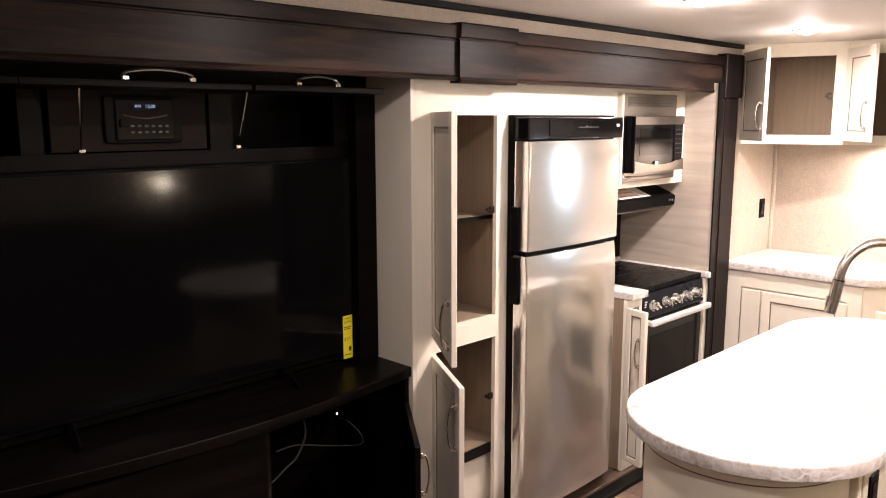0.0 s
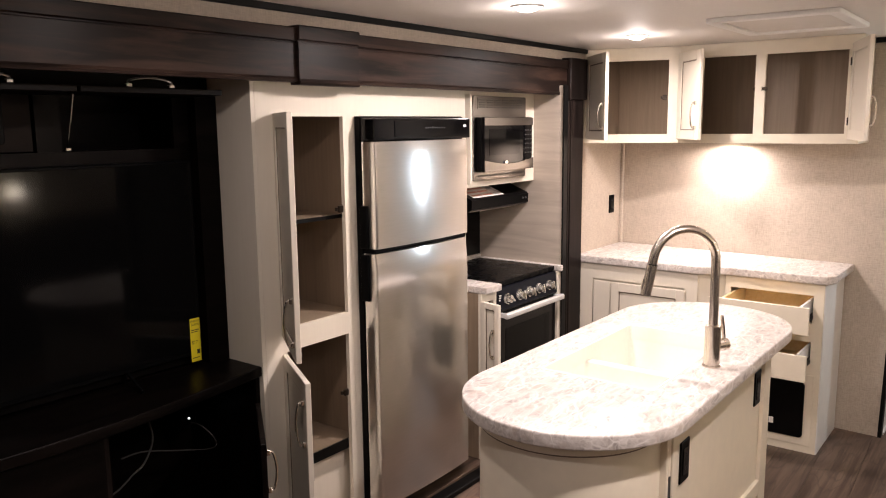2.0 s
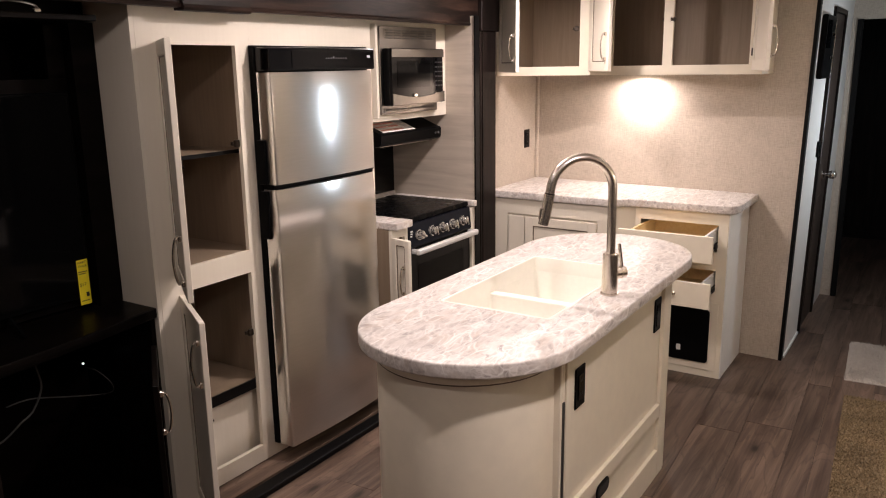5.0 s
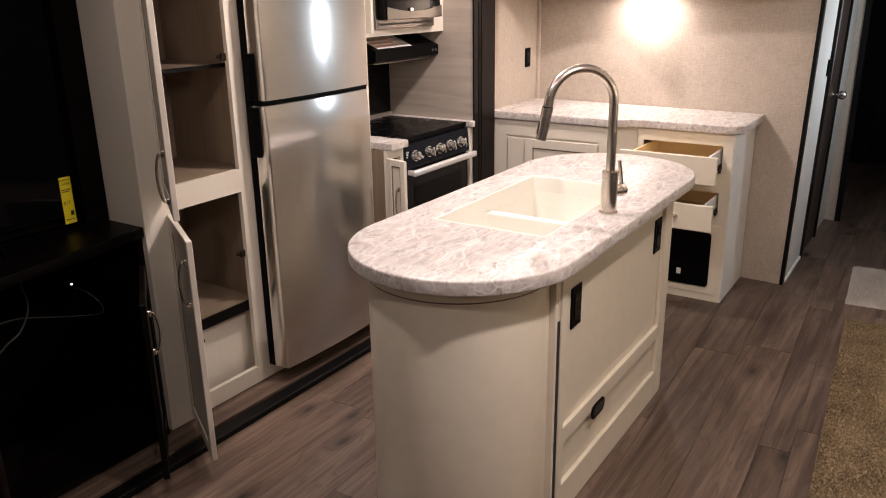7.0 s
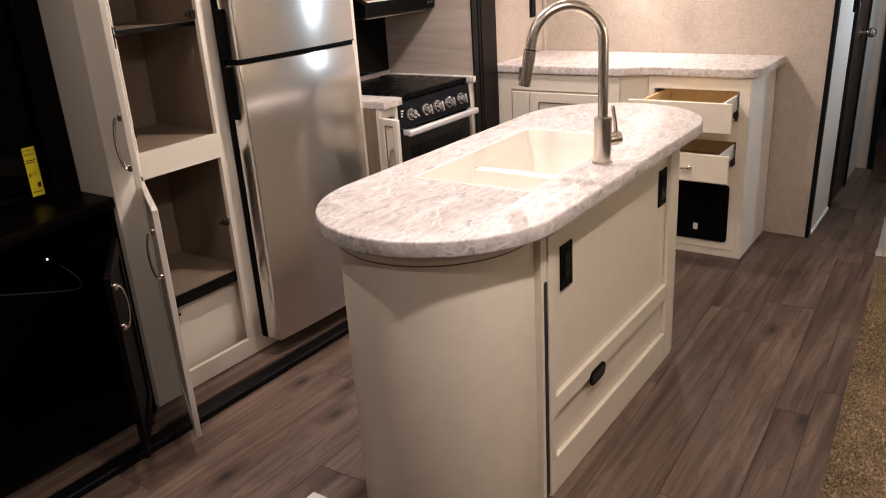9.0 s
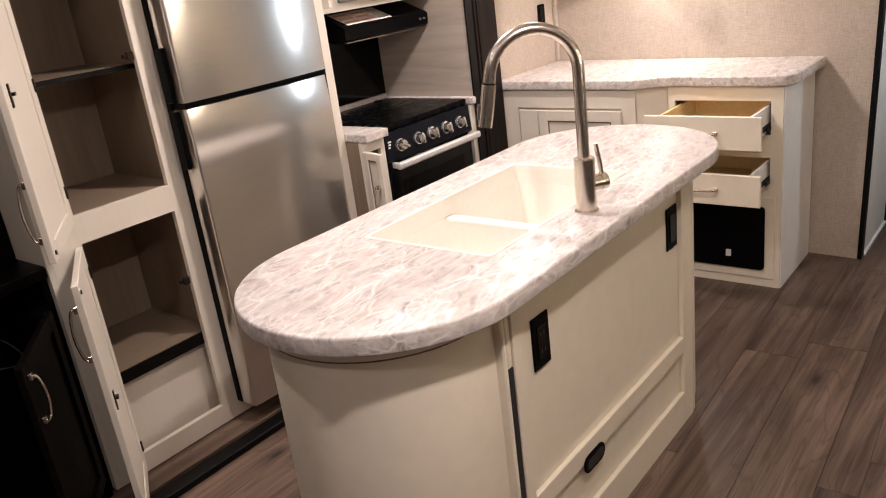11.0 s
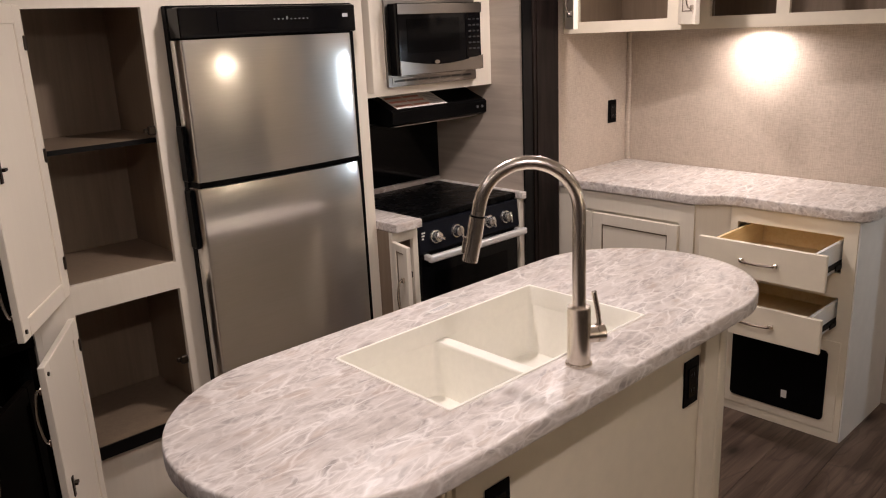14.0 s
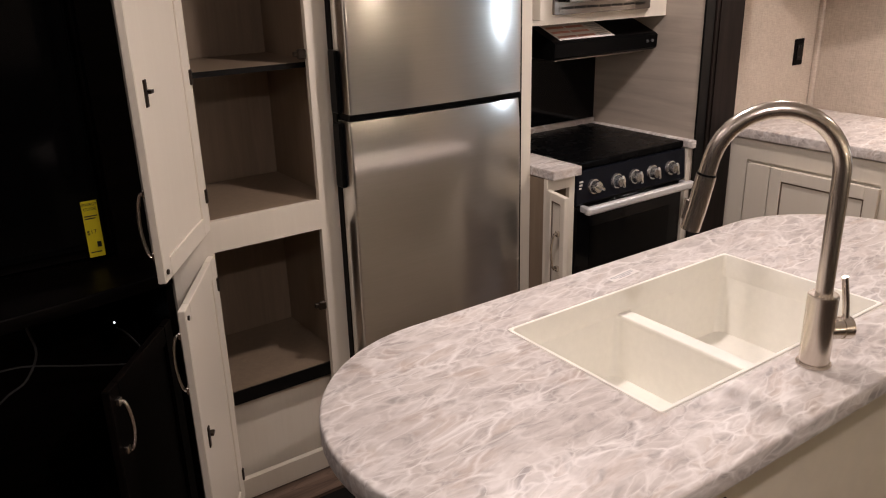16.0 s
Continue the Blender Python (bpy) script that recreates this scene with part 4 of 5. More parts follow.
# ---- entertainment centre ----
ENT_L, ENT_R = 0.28, 1.752
ent = thing("entertainment_centre", (1.0, 2.4, 0.035), "espresso wood entertainment centre with lift-up doors open", "cabinet")
EY = 2.45
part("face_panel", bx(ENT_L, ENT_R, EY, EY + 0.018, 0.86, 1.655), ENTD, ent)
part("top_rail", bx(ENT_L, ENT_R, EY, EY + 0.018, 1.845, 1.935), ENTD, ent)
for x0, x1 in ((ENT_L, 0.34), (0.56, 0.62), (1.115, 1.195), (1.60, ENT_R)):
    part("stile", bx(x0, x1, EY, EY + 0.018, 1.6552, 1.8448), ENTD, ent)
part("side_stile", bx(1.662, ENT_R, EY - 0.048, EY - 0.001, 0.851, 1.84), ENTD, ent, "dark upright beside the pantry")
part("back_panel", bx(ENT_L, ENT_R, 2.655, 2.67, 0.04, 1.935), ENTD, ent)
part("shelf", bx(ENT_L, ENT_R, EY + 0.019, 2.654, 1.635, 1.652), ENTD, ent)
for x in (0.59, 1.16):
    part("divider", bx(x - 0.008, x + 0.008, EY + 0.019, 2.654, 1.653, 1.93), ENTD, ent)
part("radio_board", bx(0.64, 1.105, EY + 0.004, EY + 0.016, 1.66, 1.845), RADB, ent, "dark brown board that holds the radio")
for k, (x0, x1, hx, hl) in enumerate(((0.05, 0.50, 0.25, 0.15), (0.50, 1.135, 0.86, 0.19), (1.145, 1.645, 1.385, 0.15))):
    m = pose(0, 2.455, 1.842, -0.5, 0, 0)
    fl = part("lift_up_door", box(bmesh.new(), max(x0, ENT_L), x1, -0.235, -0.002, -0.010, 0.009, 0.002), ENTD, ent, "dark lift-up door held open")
    fl.data.transform(Matrix.Translation(root_at(ent)))
    fl.data.transform(m)
    fl.data.transform(Matrix.Translation(-root_at(ent)))
    if k:
        pull(hl, m @ Matrix.Translation((hx, -0.215, 0.009)) @ pose(0, 0, 0, -90) @ pose(0, 0, 0, 0, 90, 0), fl, material=CHROME)
        sx = 0.715 if k == 1 else 1.207
        b = tube(bmesh.new(), [(sx - 0.045, 2.30, 1.834), (sx, 2.444, 1.665)], 0.0030, 8)
        tube(b, [(sx - 0.045, 2.30, 1.834), (sx - 0.022, 2.373, 1.748)], 0.0050, 8)
        box(b, sx - 0.006, sx + 0.012, 2.440, 2.4495, 1.658, 1.668, 0.001)
        part("gas_strut", b, CHROME, ent, "thin metal lift strut")


def arc_front(x0, x1, y_side, bulge, n=24):
    return [(x0 + (x1 - x0) * k / n, y_side - bulge * math.sin(math.pi * k / n)) for k in range(n + 1)]


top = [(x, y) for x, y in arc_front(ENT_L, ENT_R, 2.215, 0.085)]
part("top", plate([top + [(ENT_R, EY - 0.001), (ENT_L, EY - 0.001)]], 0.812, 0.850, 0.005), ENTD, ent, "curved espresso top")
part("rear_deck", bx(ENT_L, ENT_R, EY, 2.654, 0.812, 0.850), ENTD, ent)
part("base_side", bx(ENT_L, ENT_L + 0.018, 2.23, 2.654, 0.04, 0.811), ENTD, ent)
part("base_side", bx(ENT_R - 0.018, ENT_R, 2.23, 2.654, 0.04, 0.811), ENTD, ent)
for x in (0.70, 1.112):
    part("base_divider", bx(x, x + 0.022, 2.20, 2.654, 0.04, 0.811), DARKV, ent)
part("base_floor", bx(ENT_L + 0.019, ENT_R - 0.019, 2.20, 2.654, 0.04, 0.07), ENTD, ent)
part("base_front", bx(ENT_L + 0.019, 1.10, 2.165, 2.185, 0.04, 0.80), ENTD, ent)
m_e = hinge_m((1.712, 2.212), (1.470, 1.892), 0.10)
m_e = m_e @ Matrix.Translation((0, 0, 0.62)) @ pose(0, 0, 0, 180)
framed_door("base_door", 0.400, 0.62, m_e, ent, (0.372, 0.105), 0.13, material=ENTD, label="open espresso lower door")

tv = thing("television", (1.02, 2.42, 0.850), "large black flat-screen television, switched off", "television")
part("body", bx(0.405, 1.640, 2.412, 2.448, 0.895, 1.612, 0.004), BLACKP, tv)
part("screen", bx(0.415, 1.630, 2.4075, 2.4115, 0.912, 1.602, 0.001), SCREEN, tv, "glossy black screen")
for s in (0.62, 1.34):
    b = tube(bmesh.new(), [(s, 2.43, 0.90), (s, 2.40, 0.885), (s - 0.02, 2.30, 0.856)], 0.006, 8)
    tube(b, [(s, 2.43, 0.90), (s + 0.0, 2.444, 0.856)], 0.006, 8)
    part("foot", b, BLACKP, tv, "black splayed foot")
lb = thing("energy_label", (1.61, 2.406, 0.95), "yellow energy label stuck to the television corner", "label")
part("sticker", bx(1.588, 1.630, 2.4060, 2.4070, 0.872, 1.035), YELLOW, lb)
b = bmesh.new()
for z0, z1, x0, x1 in ((0.990, 0.993, 1.592, 1.625), (0.983, 0.986, 1.592, 1.620), (0.900, 0.916, 1.613, 1.624), (0.885, 0.888, 1.593, 1.622)):
    part("print_bar", bx(x0, x1, 2.4053, 2.4059, z0, z1), INK, lb, "black print bar")


def words(text, size, m, material, parent, name="lettering"):
    cu = bpy.data.curves.new(name, "FONT")
    cu.body, cu.size, cu.align_x, cu.align_y = text, size, "CENTER", "CENTER"
    ob = bpy.data.objects.new(name, cu)
    me = ob.to_mesh()
    bm = bmesh.new()
    bm.from_mesh(me)
    ob.to_mesh_clear()
    bpy.data.objects.remove(ob)
    bpy.data.curves.remove(cu)
    return part(name, bm, material, parent, "", m)


words("ENERGY", 0.0105, pose(1.609, 2.4050, 1.0245, 90), INK, lb)
words("GUIDE", 0.0115, pose(1.609, 2.4050, 1.0115, 90), INK, lb)
words("$17", 0.017, pose(1.604, 2.4050, 0.945, 90), INK, lb)
rad = thing("radio", (0.90, EY, 1.75), "black wall stereo with a lit blue display", "radio")
part("bezel", plate([rounded(0.785, 1.020, 1.682, 1.818, 0.012)], 0, 0.012, 0.003), BLACKP, rad, "", pose(0, EY + 0.004, 0, 90))
fc = part("faceplate", bx(0.815, 0.992, EY - 0.016, EY - 0.0085, 1.690, 1.810, 0.003), BLACKG, rad)
part("display", bx(0.862, 0.940, EY - 0.0175, EY - 0.0162, 1.776, 1.800), CTRL, fc)
words("AM   12:00", 0.014, pose(0.901, EY - 0.0182, 1.788, 90), LCD, fc)
b = cyl(bmesh.new(), 0.012, 0.010, pose(0.835, EY - 0.016, 1.740, 90), bevel=0.002)
part("dial", b, BLACKP, fc)
for r in range(2):
    for c in range(6):
        part("button", bx(0.855 + c * 0.021, 0.867 + c * 0.021, EY - 0.0180, EY - 0.0161, 1.728 - r * 0.018, 1.735 - r * 0.018, 0.001), FAINT, fc)
arc = [(0.835 + 0.135 * k / 16, EY - 0.0172, 1.764 - 0.010 * math.sin(math.pi * k / 16)) for k in range(17)]
smooth(part("trim_strip", tube(bmesh.new(), arc, 0.0022, 8), STEELD, fc, "curved silver strip"))
cab = thing("loose_cable", (1.45, 2.30, 0.06), "thin pale cable looped inside the open cabinet", "cable")
b = tube(bmesh.new(), smooth_path([(1.375, 2.41, 0.811), (1.396, 2.40, 0.70), (1.403, 2.40, 0.63), (1.365, 2.40, 0.561), (1.319, 2.40, 0.535), (1.25, 2.41, 0.49), (1.136, 2.43, 0.47)]), 0.0034, 8)
smooth(part("lead", b, CABLE, cab))
b = tube(bmesh.new(), smooth_path([(1.640, 2.515, 0.600), (1.664, 2.48, 0.584), (1.690, 2.44, 0.535), (1.672, 2.43, 0.505), (1.51, 2.41, 0.556), (1.367, 2.40, 0.604), (1.275, 2.39, 0.612)]), 0.0026, 8)
smooth(part("lead", b, CABLE, cab))
ind = thing("power_adapter", (1.64, 2.58, 0.61), "small black adapter with a glowing white indicator", "power adapter")
part("body", bx(1.610, 1.675, 2.527, 2.654, 0.585, 0.640, 0.004), BLACKP, ind)
part("indicator", cyl(bmesh.new(), 0.003, 0.004, pose(1.640, 2.527, 0.613, 90), seg=12), LED, ind, "glowing white dot")

# ---- island ----
isl = thing("kitchen_island", (2.53, 1.05, 0), "cream kitchen island with rounded ends", "kitchen island")
IX0, IX1, IY0, IY1 = 1.712, 3.395, 0.785, 1.335
shell = stadium(IX0, IX1, IY0, IY1, 28)
part("body", plate([shell, stadium(IX0 + 0.015, IX1 - 0.015, IY0 + 0.015, IY1 - 0.015, 28)], 0.0, 0.868, 0.001), CREAM_PAINT, isl)
smooth(isl.children[0], 25)
ribs = [(x, y) for x, y in stadium(IX0 - 0.004, IX1 + 0.004, IY0 - 0.004, IY1 + 0.004, 28)]
part("top_band", plate([ribs, stadium(IX0 + 0.006, IX1 - 0.006, IY0 + 0.006, IY1 - 0.006, 28)], 0.833, 0.868, 0.002), CREAM_PAINT, isl, "thin cream band under the top")
part("band_line", plate([stadium(IX0 - 0.002, IX1 + 0.002, IY0 - 0.002, IY1 + 0.002, 28), stadium(IX0 + 0.006, IX1 - 0.006, IY0 + 0.006, IY1 - 0.006, 28)], 0.8285, 0.8325, 0.001), GLAZE, isl, "dark glaze line")
PY = IY0 - 0.018
fp = part("front_panel", bx(2.062, 3.085, PY + 0.008, IY0 - 0.001, 0.0, 0.828), CREAM_PAINT, isl, "flat cream front panel")
for nm, a in (("stile", (2.062, 2.098, 0.0, 0.828)), ("stile", (3.010, 3.085, 0.0, 0.828)), ("rail", (2.098, 3.010, 0.268, 0.326)), ("rail", (2.098, 3.010, 0.0, 0.120))):
    part(nm, bx(a[0], a[1], PY - 0.008, PY + 0.0075, a[2], a[3], 0.002), CREAM_PAINT, fp)
part("corner_trim", bx(2.028, 2.042, PY - 0.004, IY0 + 0.004, 0.0, 0.828, 0.003), CREAM_PAINT, isl, "narrow cream corner strip")
part("corner_trim", bx(2.0435, 2.0605, PY - 0.003, IY0 + 0.004, 0.701, 0.828, 0.002), CREAM_PAINT, isl, "short cream filler strip")
part("corner_gap", bx(2.0440, 2.0600, PY - 0.0035, IY0, 0.015, 0.700), INK, isl, "dark joint")
part("corner_trim", bx(3.098, 3.112, PY - 0.004, IY0 + 0.004, 0.0, 0.828, 0.003), CREAM_PAINT, isl)
part("corner_gap", bx(3.0855, 3.0975, PY + 0.004, IY0, 0.02, 0.80), INK, isl, "dark joint")


def outlet(x, z, y, parent_label, name="electric_outlet", w=0.074, h=0.135, m=None):
    """A black double socket on a face towards -y."""
    ob = thing(name, (x, y, z), parent_label, "outlet", group="black outlets")
    m = m or Matrix.Identity(4)
    pl = part("plate", box(bmesh.new(), x - w / 2, x + w / 2, y - 0.006, y, z - h / 2, z + h / 2, 0.0025), BLACKP, ob, "", m)
    ins = part("socket", box(bmesh.new(), x - w * 0.27, x + w * 0.27, y - 0.009, y - 0.006, z - h * 0.32, z + h * 0.32, 0.001), BLACKG, ob, "", m)
    for s in (-1, 1):
        bm = bmesh.new()
        for q in (-0.008, 0.006):
            box(bm, x + q, x + q + 0.002, y - 0.0096, y - 0.0089, z + s * 0.022 - 0.005, z + s * 0.022 + 0.005)
        part("slot", bm, FAINT, ins, "", m)
    return ob


outlet(2.192, 0.700, PY + 0.008, "black double outlet on the island front")
outlet(2.960, 0.718, PY + 0.008, "black double outlet on the island front")
vp = thing("island_slot", (2.38, PY - 0.008, 0.262), "black oval hand slot in the island rail", "slot")
part("plate", plate([rounded(-0.056, 0.056, -0.026, 0.026, 0.024)], 0, 0.006, 0.002), BLACKP, vp, "", pose(2.38, PY - 0.008, 0.262, 90))
part("recess", plate([rounded(-0.044, 0.044, -0.015, 0.015, 0.014)], 0, 0.002, 0.0005), INK, vp, "", pose(2.38, PY - 0.014, 0.262, 90))

SX0, SX1, SY0, SY1 = 2.155, 2.876, 0.862, 1.266
TOP0, TOP1 = 0.872, 0.915
smooth(tagged(part("island_countertop", plate([stadium(1.660, 3.452, 0.700, 1.402, 40), rounded(SX0, SX1, SY0, SY1, 0.008)], TOP0, TOP1, 0.006), MARBLE), "oval marble-look island countertop with a sink cut-out", "countertop"), 40)

snk = thing("sink", (2.5, 1.06, 0.70), "cream double-bowl undermount sink", "sink")


def bowl(bm, x0, x1, y0, y1, zt, zb, inset, r=0.03):
    """An open bowl with sloping walls and a rounded floor edge."""
    rows = []
    steps = [(0.0, zt, r), (inset * 0.75, zb + 0.03, r + 0.012), (inset * 0.95, zb + 0.008, r + 0.02), (inset + 0.03, zb, r + 0.03)]
    for ins, z, rr in steps:
        rows.append([bm.verts.new((x, y, z)) for x, y in rounded(x0 + ins, x1 - ins, y0 + ins, y1 - ins, rr, 5)])
    for p, q in zip(rows, rows[1:]):
        c = len(p)
        for k in range(c):
            bm.faces.new((p[k], p[(k + 1) % c], q[(k + 1) % c], q[k]))
    bm.faces.new(rows[-1])


DIV0, DIV1 = 2.482, 2.520
for nm, x0, x1 in (("small_bowl", SX0 + 0.008, DIV0), ("large_bowl", DIV1, SX1 - 0.008)):
    b = bmesh.new()
    bowl(b, x0, x1, SY0 + 0.008, SY1 - 0.008, 0.856, 0.700, 0.009, 0.012)
    bmesh.ops.recalc_face_normals(b, faces=b.faces)
    bmesh.ops.reverse_faces(b, faces=b.faces)
    smooth(part(nm, b, SINKM, snk), 60)
    cx = (x0 + x1) / 2
    b = cyl(bmesh.new(), 0.042, 0.003, pose(cx, 1.06, 0.7005), bevel=0.001)
    cyl(b, 0.022, 0.004, pose(cx, 1.06, 0.702))
    smooth(part("drain", b, STEELD, snk, "steel drain"))
b = bx(DIV0 - 0.0006, DIV1 + 0.0006, SY0 - 0.006, SY1 + 0.006, 0.835, 0.8580, 0.006, 3)
smooth(part("divider", b, SINKM, snk, "low cream divider"), 45)
part("rim", plate([rounded(SX0 + 0.0005, SX1 - 0.0005, SY0 + 0.0005, SY1 - 0.0005, 0.0078), rounded(SX0 + 0.008, SX1 - 0.008, SY0 + 0.008, SY1 - 0.008, 0.010)], 0.850, 0.9145, 0.002), SINKM, snk, "thin cream rim flush with the countertop")
stk = thing("sink_label", (2.56, 1.325, 0.915), "small white printed sticker beside the sink", "label")
LM = pose(2.56, 1.318, 0.9155, 0, 0, 6)
part("sticker", box(bmesh.new(), -0.05, 0.05, -0.014, 0.014, 0, 0.0008), PAPER, stk, "", LM)
b = bmesh.new()
for r, (x0, x1) in enumerate(((-0.04, 0.04), (-0.035, 0.038), (-0.02, 0.02))):
    box(b, x0, x1, 0.004 - r * 0.006, 0.0065 - r * 0.006, 0.0009, 0.0013)
part("print_bars", b, GREYINK, stk, "grey print bars", LM)

# faucet
FX, FY = 2.505, 0.803
fct = thing("faucet", (FX, FY, TOP1), "brushed nickel gooseneck pull-down faucet", "faucet")
b = cyl(bmesh.new(), 0.031, 0.007, pose(FX, FY, TOP1), bevel=0.002, seg=32)
cyl(b, 0.0265, 0.135, pose(FX, FY, TOP1 + 0.006), bevel=0.002, seg=32)
smooth(part("body", b, NICKEL, fct))
dx, dy = -0.70, 0.714
neck = [(0, 1.045), (0, 1.10), (0, 1.18), (0, 1.265)]
R = 0.108
neck += [(R - R * math.cos(a), 1.275 + R * math.sin(a)) for a in np.linspace(0.12, math.pi * 0.93, 16)]
end = neck[-1]
neck.append((end[0] + 0.006, end[1] - 0.03))
pts = [(FX + dx * h, FY + dy * h, z) for h, z in neck]
smooth(part("neck", tube(bmesh.new(), pts, 0.0150, 18), NICKEL, fct, "arched nickel neck"))
h0, z0 = neck[-1]
head = [(h0, z0), (h0 + 0.010, z0 - 0.055), (h0 + 0.020, z0 - 0.100)]
b = tube(bmesh.new(), [(FX + dx * h, FY + dy * h, z) for h, z in head], 0.0175, 18)
smooth(part("spray_head", b, NICKEL, fct, "nickel pull-down spray head"))
b = tube(bmesh.new(), [(FX + dx * h, FY + dy * h, z) for h, z in ((h0 - 0.0006, z0 + 0.003), (h0 + 0.0003, z0 - 0.002))], 0.0165, 18)
part("joint_ring", b, BLACKP, fct, "thin dark ring")
b = tube(bmesh.new(), [(FX + dx * (head[1][0] + 0.017), FY + dy * (head[1][0] + 0.017), head[1][1] + 0.01), (FX + dx * (head[2][0] + 0.012), FY + dy * (head[2][0] + 0.012), head[2][1] + 0.02)], 0.006, 8)
part("spray_button", b, NICKEL, fct)
lx, ly = 0.88, -0.47
b = tube(bmesh.new(), [(FX + lx * h, FY + ly * h, 0.985) for h in (0.015, 0.042)], 0.0200, 18)
tube(b, [(FX + lx * h, FY + ly * h, 0.985) for h in (0.0425, 0.060)], 0.0215, 18)
lv = smooth(part("lever_hub", b, NICKEL, fct, "nickel lever hub"))
b = tube(bmesh.new(), [(FX + lx * 0.051, FY + ly * 0.051, 0.995), (FX + lx * 0.046, FY + ly * 0.046, 1.035), (FX + lx * 0.036, FY + ly * 0.036, 1.085)], 0.0062, 10)
smooth(part("lever", b, NICKEL, lv, "slim nickel lever"))

# ---- end-wall base cabinets ----
DX = 4.195
du = thing("drawer_cabinet", (4.4, 1.05, 0), "cream base cabinet with two open drawers and a black vent panel", "cabinet")
Y0, Y1 = 0.797, 1.295
b = bx(DX, DX + 0.019, Y0, Y0 + 0.050, 0.0, 0.905)
box(b, DX, DX + 0.019, Y1 - 0.03, Y1, 0.0, 0.905)
for z0, z1 in ((0.0, 0.075), (0.40, 0.485), (0.60, 0.70), (0.845, 0.905)):
    box(b, DX, DX + 0.019, Y0 + 0.050, Y1 - 0.03, z0, z1)
part("face_frame", b, CREAM_PAINT, du)
part("side_panel", bx(DX + 0.004, END_X - 0.002, Y0 - 0.006, Y0 - 0.001, 0.0, 0.905), WHITE_SIDE, du, "white side panel")
part("inner_side", bx(DX + 0.02, END_X - 0.01, Y0, Y0 + 0.015, 0.0, 0.90), INTERIOR, du)
part("inner_back", bx(END_X - 0.02, END_X - 0.003, Y0 + 0.016, Y1, 0.0, 0.90), INTERIOR, du)
fp = part("vent_frame", bx(DX - 0.006, DX - 0.0005, Y0 + 0.022, Y1 - 0.01, 0.040, 0.425, 0.002), CREAM_PAINT, du)
part("vent_panel", plate([rounded(-0.195, 0.195, -0.150, 0.150, 0.018)], 0, 0.010, 0.003), BLACKP, du, "black rounded vent panel", pose(DX - 0.0065, 1.055, 0.232, 90, 0, -90))
part("vent_tag", bx(DX - 0.0185, DX - 0.0170, 1.005, 1.028, 0.135, 0.168), PAPER, du, "small pale tag")


def drawer(zf0, zf1, out, zs0, zs1):
    """An open drawer with plywood box, cream front, handle and side runners."""
    xf = DX - out
    dr = part("drawer", bx(xf, xf + 0.018, Y0 + 0.018, Y1 + 0.012, zf0, zf1, 0.002), CREAM_PAINT, du, "open cream drawer")
    ya, yb = Y0 + 0.062, Y1 - 0.042
    bm = box(bmesh.new(), xf + 0.0185, DX + 0.20, ya, ya + 0.012, zs0, zs1)
    part("box_side", bm, WHITE_SIDE, dr, "white drawer side")
    part("box_side", bx(xf + 0.0185, DX + 0.20, yb - 0.012, yb, zs0, zs1), RAWWOOD, dr)
    bm = bx(xf + 0.0185, DX + 0.20, ya + 0.0125, yb - 0.0125, zs0 + 0.006, zs0 + 0.012)
    box(bm, DX + 0.188, DX + 0.20, ya + 0.0125, yb - 0.0125, zs0 + 0.0125, zs1)
    box(bm, xf + 0.0185, xf + 0.028, ya + 0.0125, yb - 0.0125, zs0 + 0.0125, zs1)
    part("box_lining", bm, RAWWOOD, dr, "plain plywood drawer inside")
    bm = box(bmesh.new(), xf + 0.05, DX + 0.20, ya - 0.010, ya - 0.001, zs0 + 0.018, zs0 + 0.040, 0.002)
    box(bm, DX - 0.06, DX + 0.1, ya - 0.014, ya - 0.0105, zs0 + 0.010, zs0 + 0.030, 0.001)
    part("runner", bm, BLACKP, dr, "black metal runner")
    yc = (Y0 + Y1) / 2 + 0.015
    pull(0.13, pose(xf, yc, (zf0 + zf1) / 2, 0, 0, -90) @ pose(0, 0, 0, 0, 90, 0), dr)


drawer(0.690, 0.828, 0.235, 0.712, 0.822)
drawer(0.452, 0.585, 0.235, 0.478, 0.580)

cu = thing("corner_cabinet", (4.3, 1.72, 0), "cream corner base cabinet with a framed door", "cabinet")
CX = 4.130
part("body", prism([(CX + 0.002, 2.163), (CX + 0.002, 1.42), (DX + 0.01, 1.30), (END_X - 0.002, 1.30), (END_X - 0.002, 2.163)], 0.0, 0.905), CREAM, cu)
b = bx(CX - 0.010, CX + 0.001, 2.05, 2.163, 0.0, 0.905)
box(b, CX - 0.010, CX + 0.001, 1.42, 1.49, 0.0, 0.905)
box(b, CX - 0.010, CX + 0.001, 1.49, 2.05, 0.82, 0.905)
box(b, CX - 0.010, CX + 0.001, 1.49, 2.05, 0.0, 0.10)
part("face_frame", b, CREAM, cu)
framed_door("door", 0.44, 0.72, pose(CX - 0.011, 1.925, 0.09, 0, 0, -90), cu, stile=0.05)
part("side_frame", bx(CX - 0.020, CX - 0.0105, 1.935, 2.04, 0.09, 0.81, 0.002), CREAM, cu)

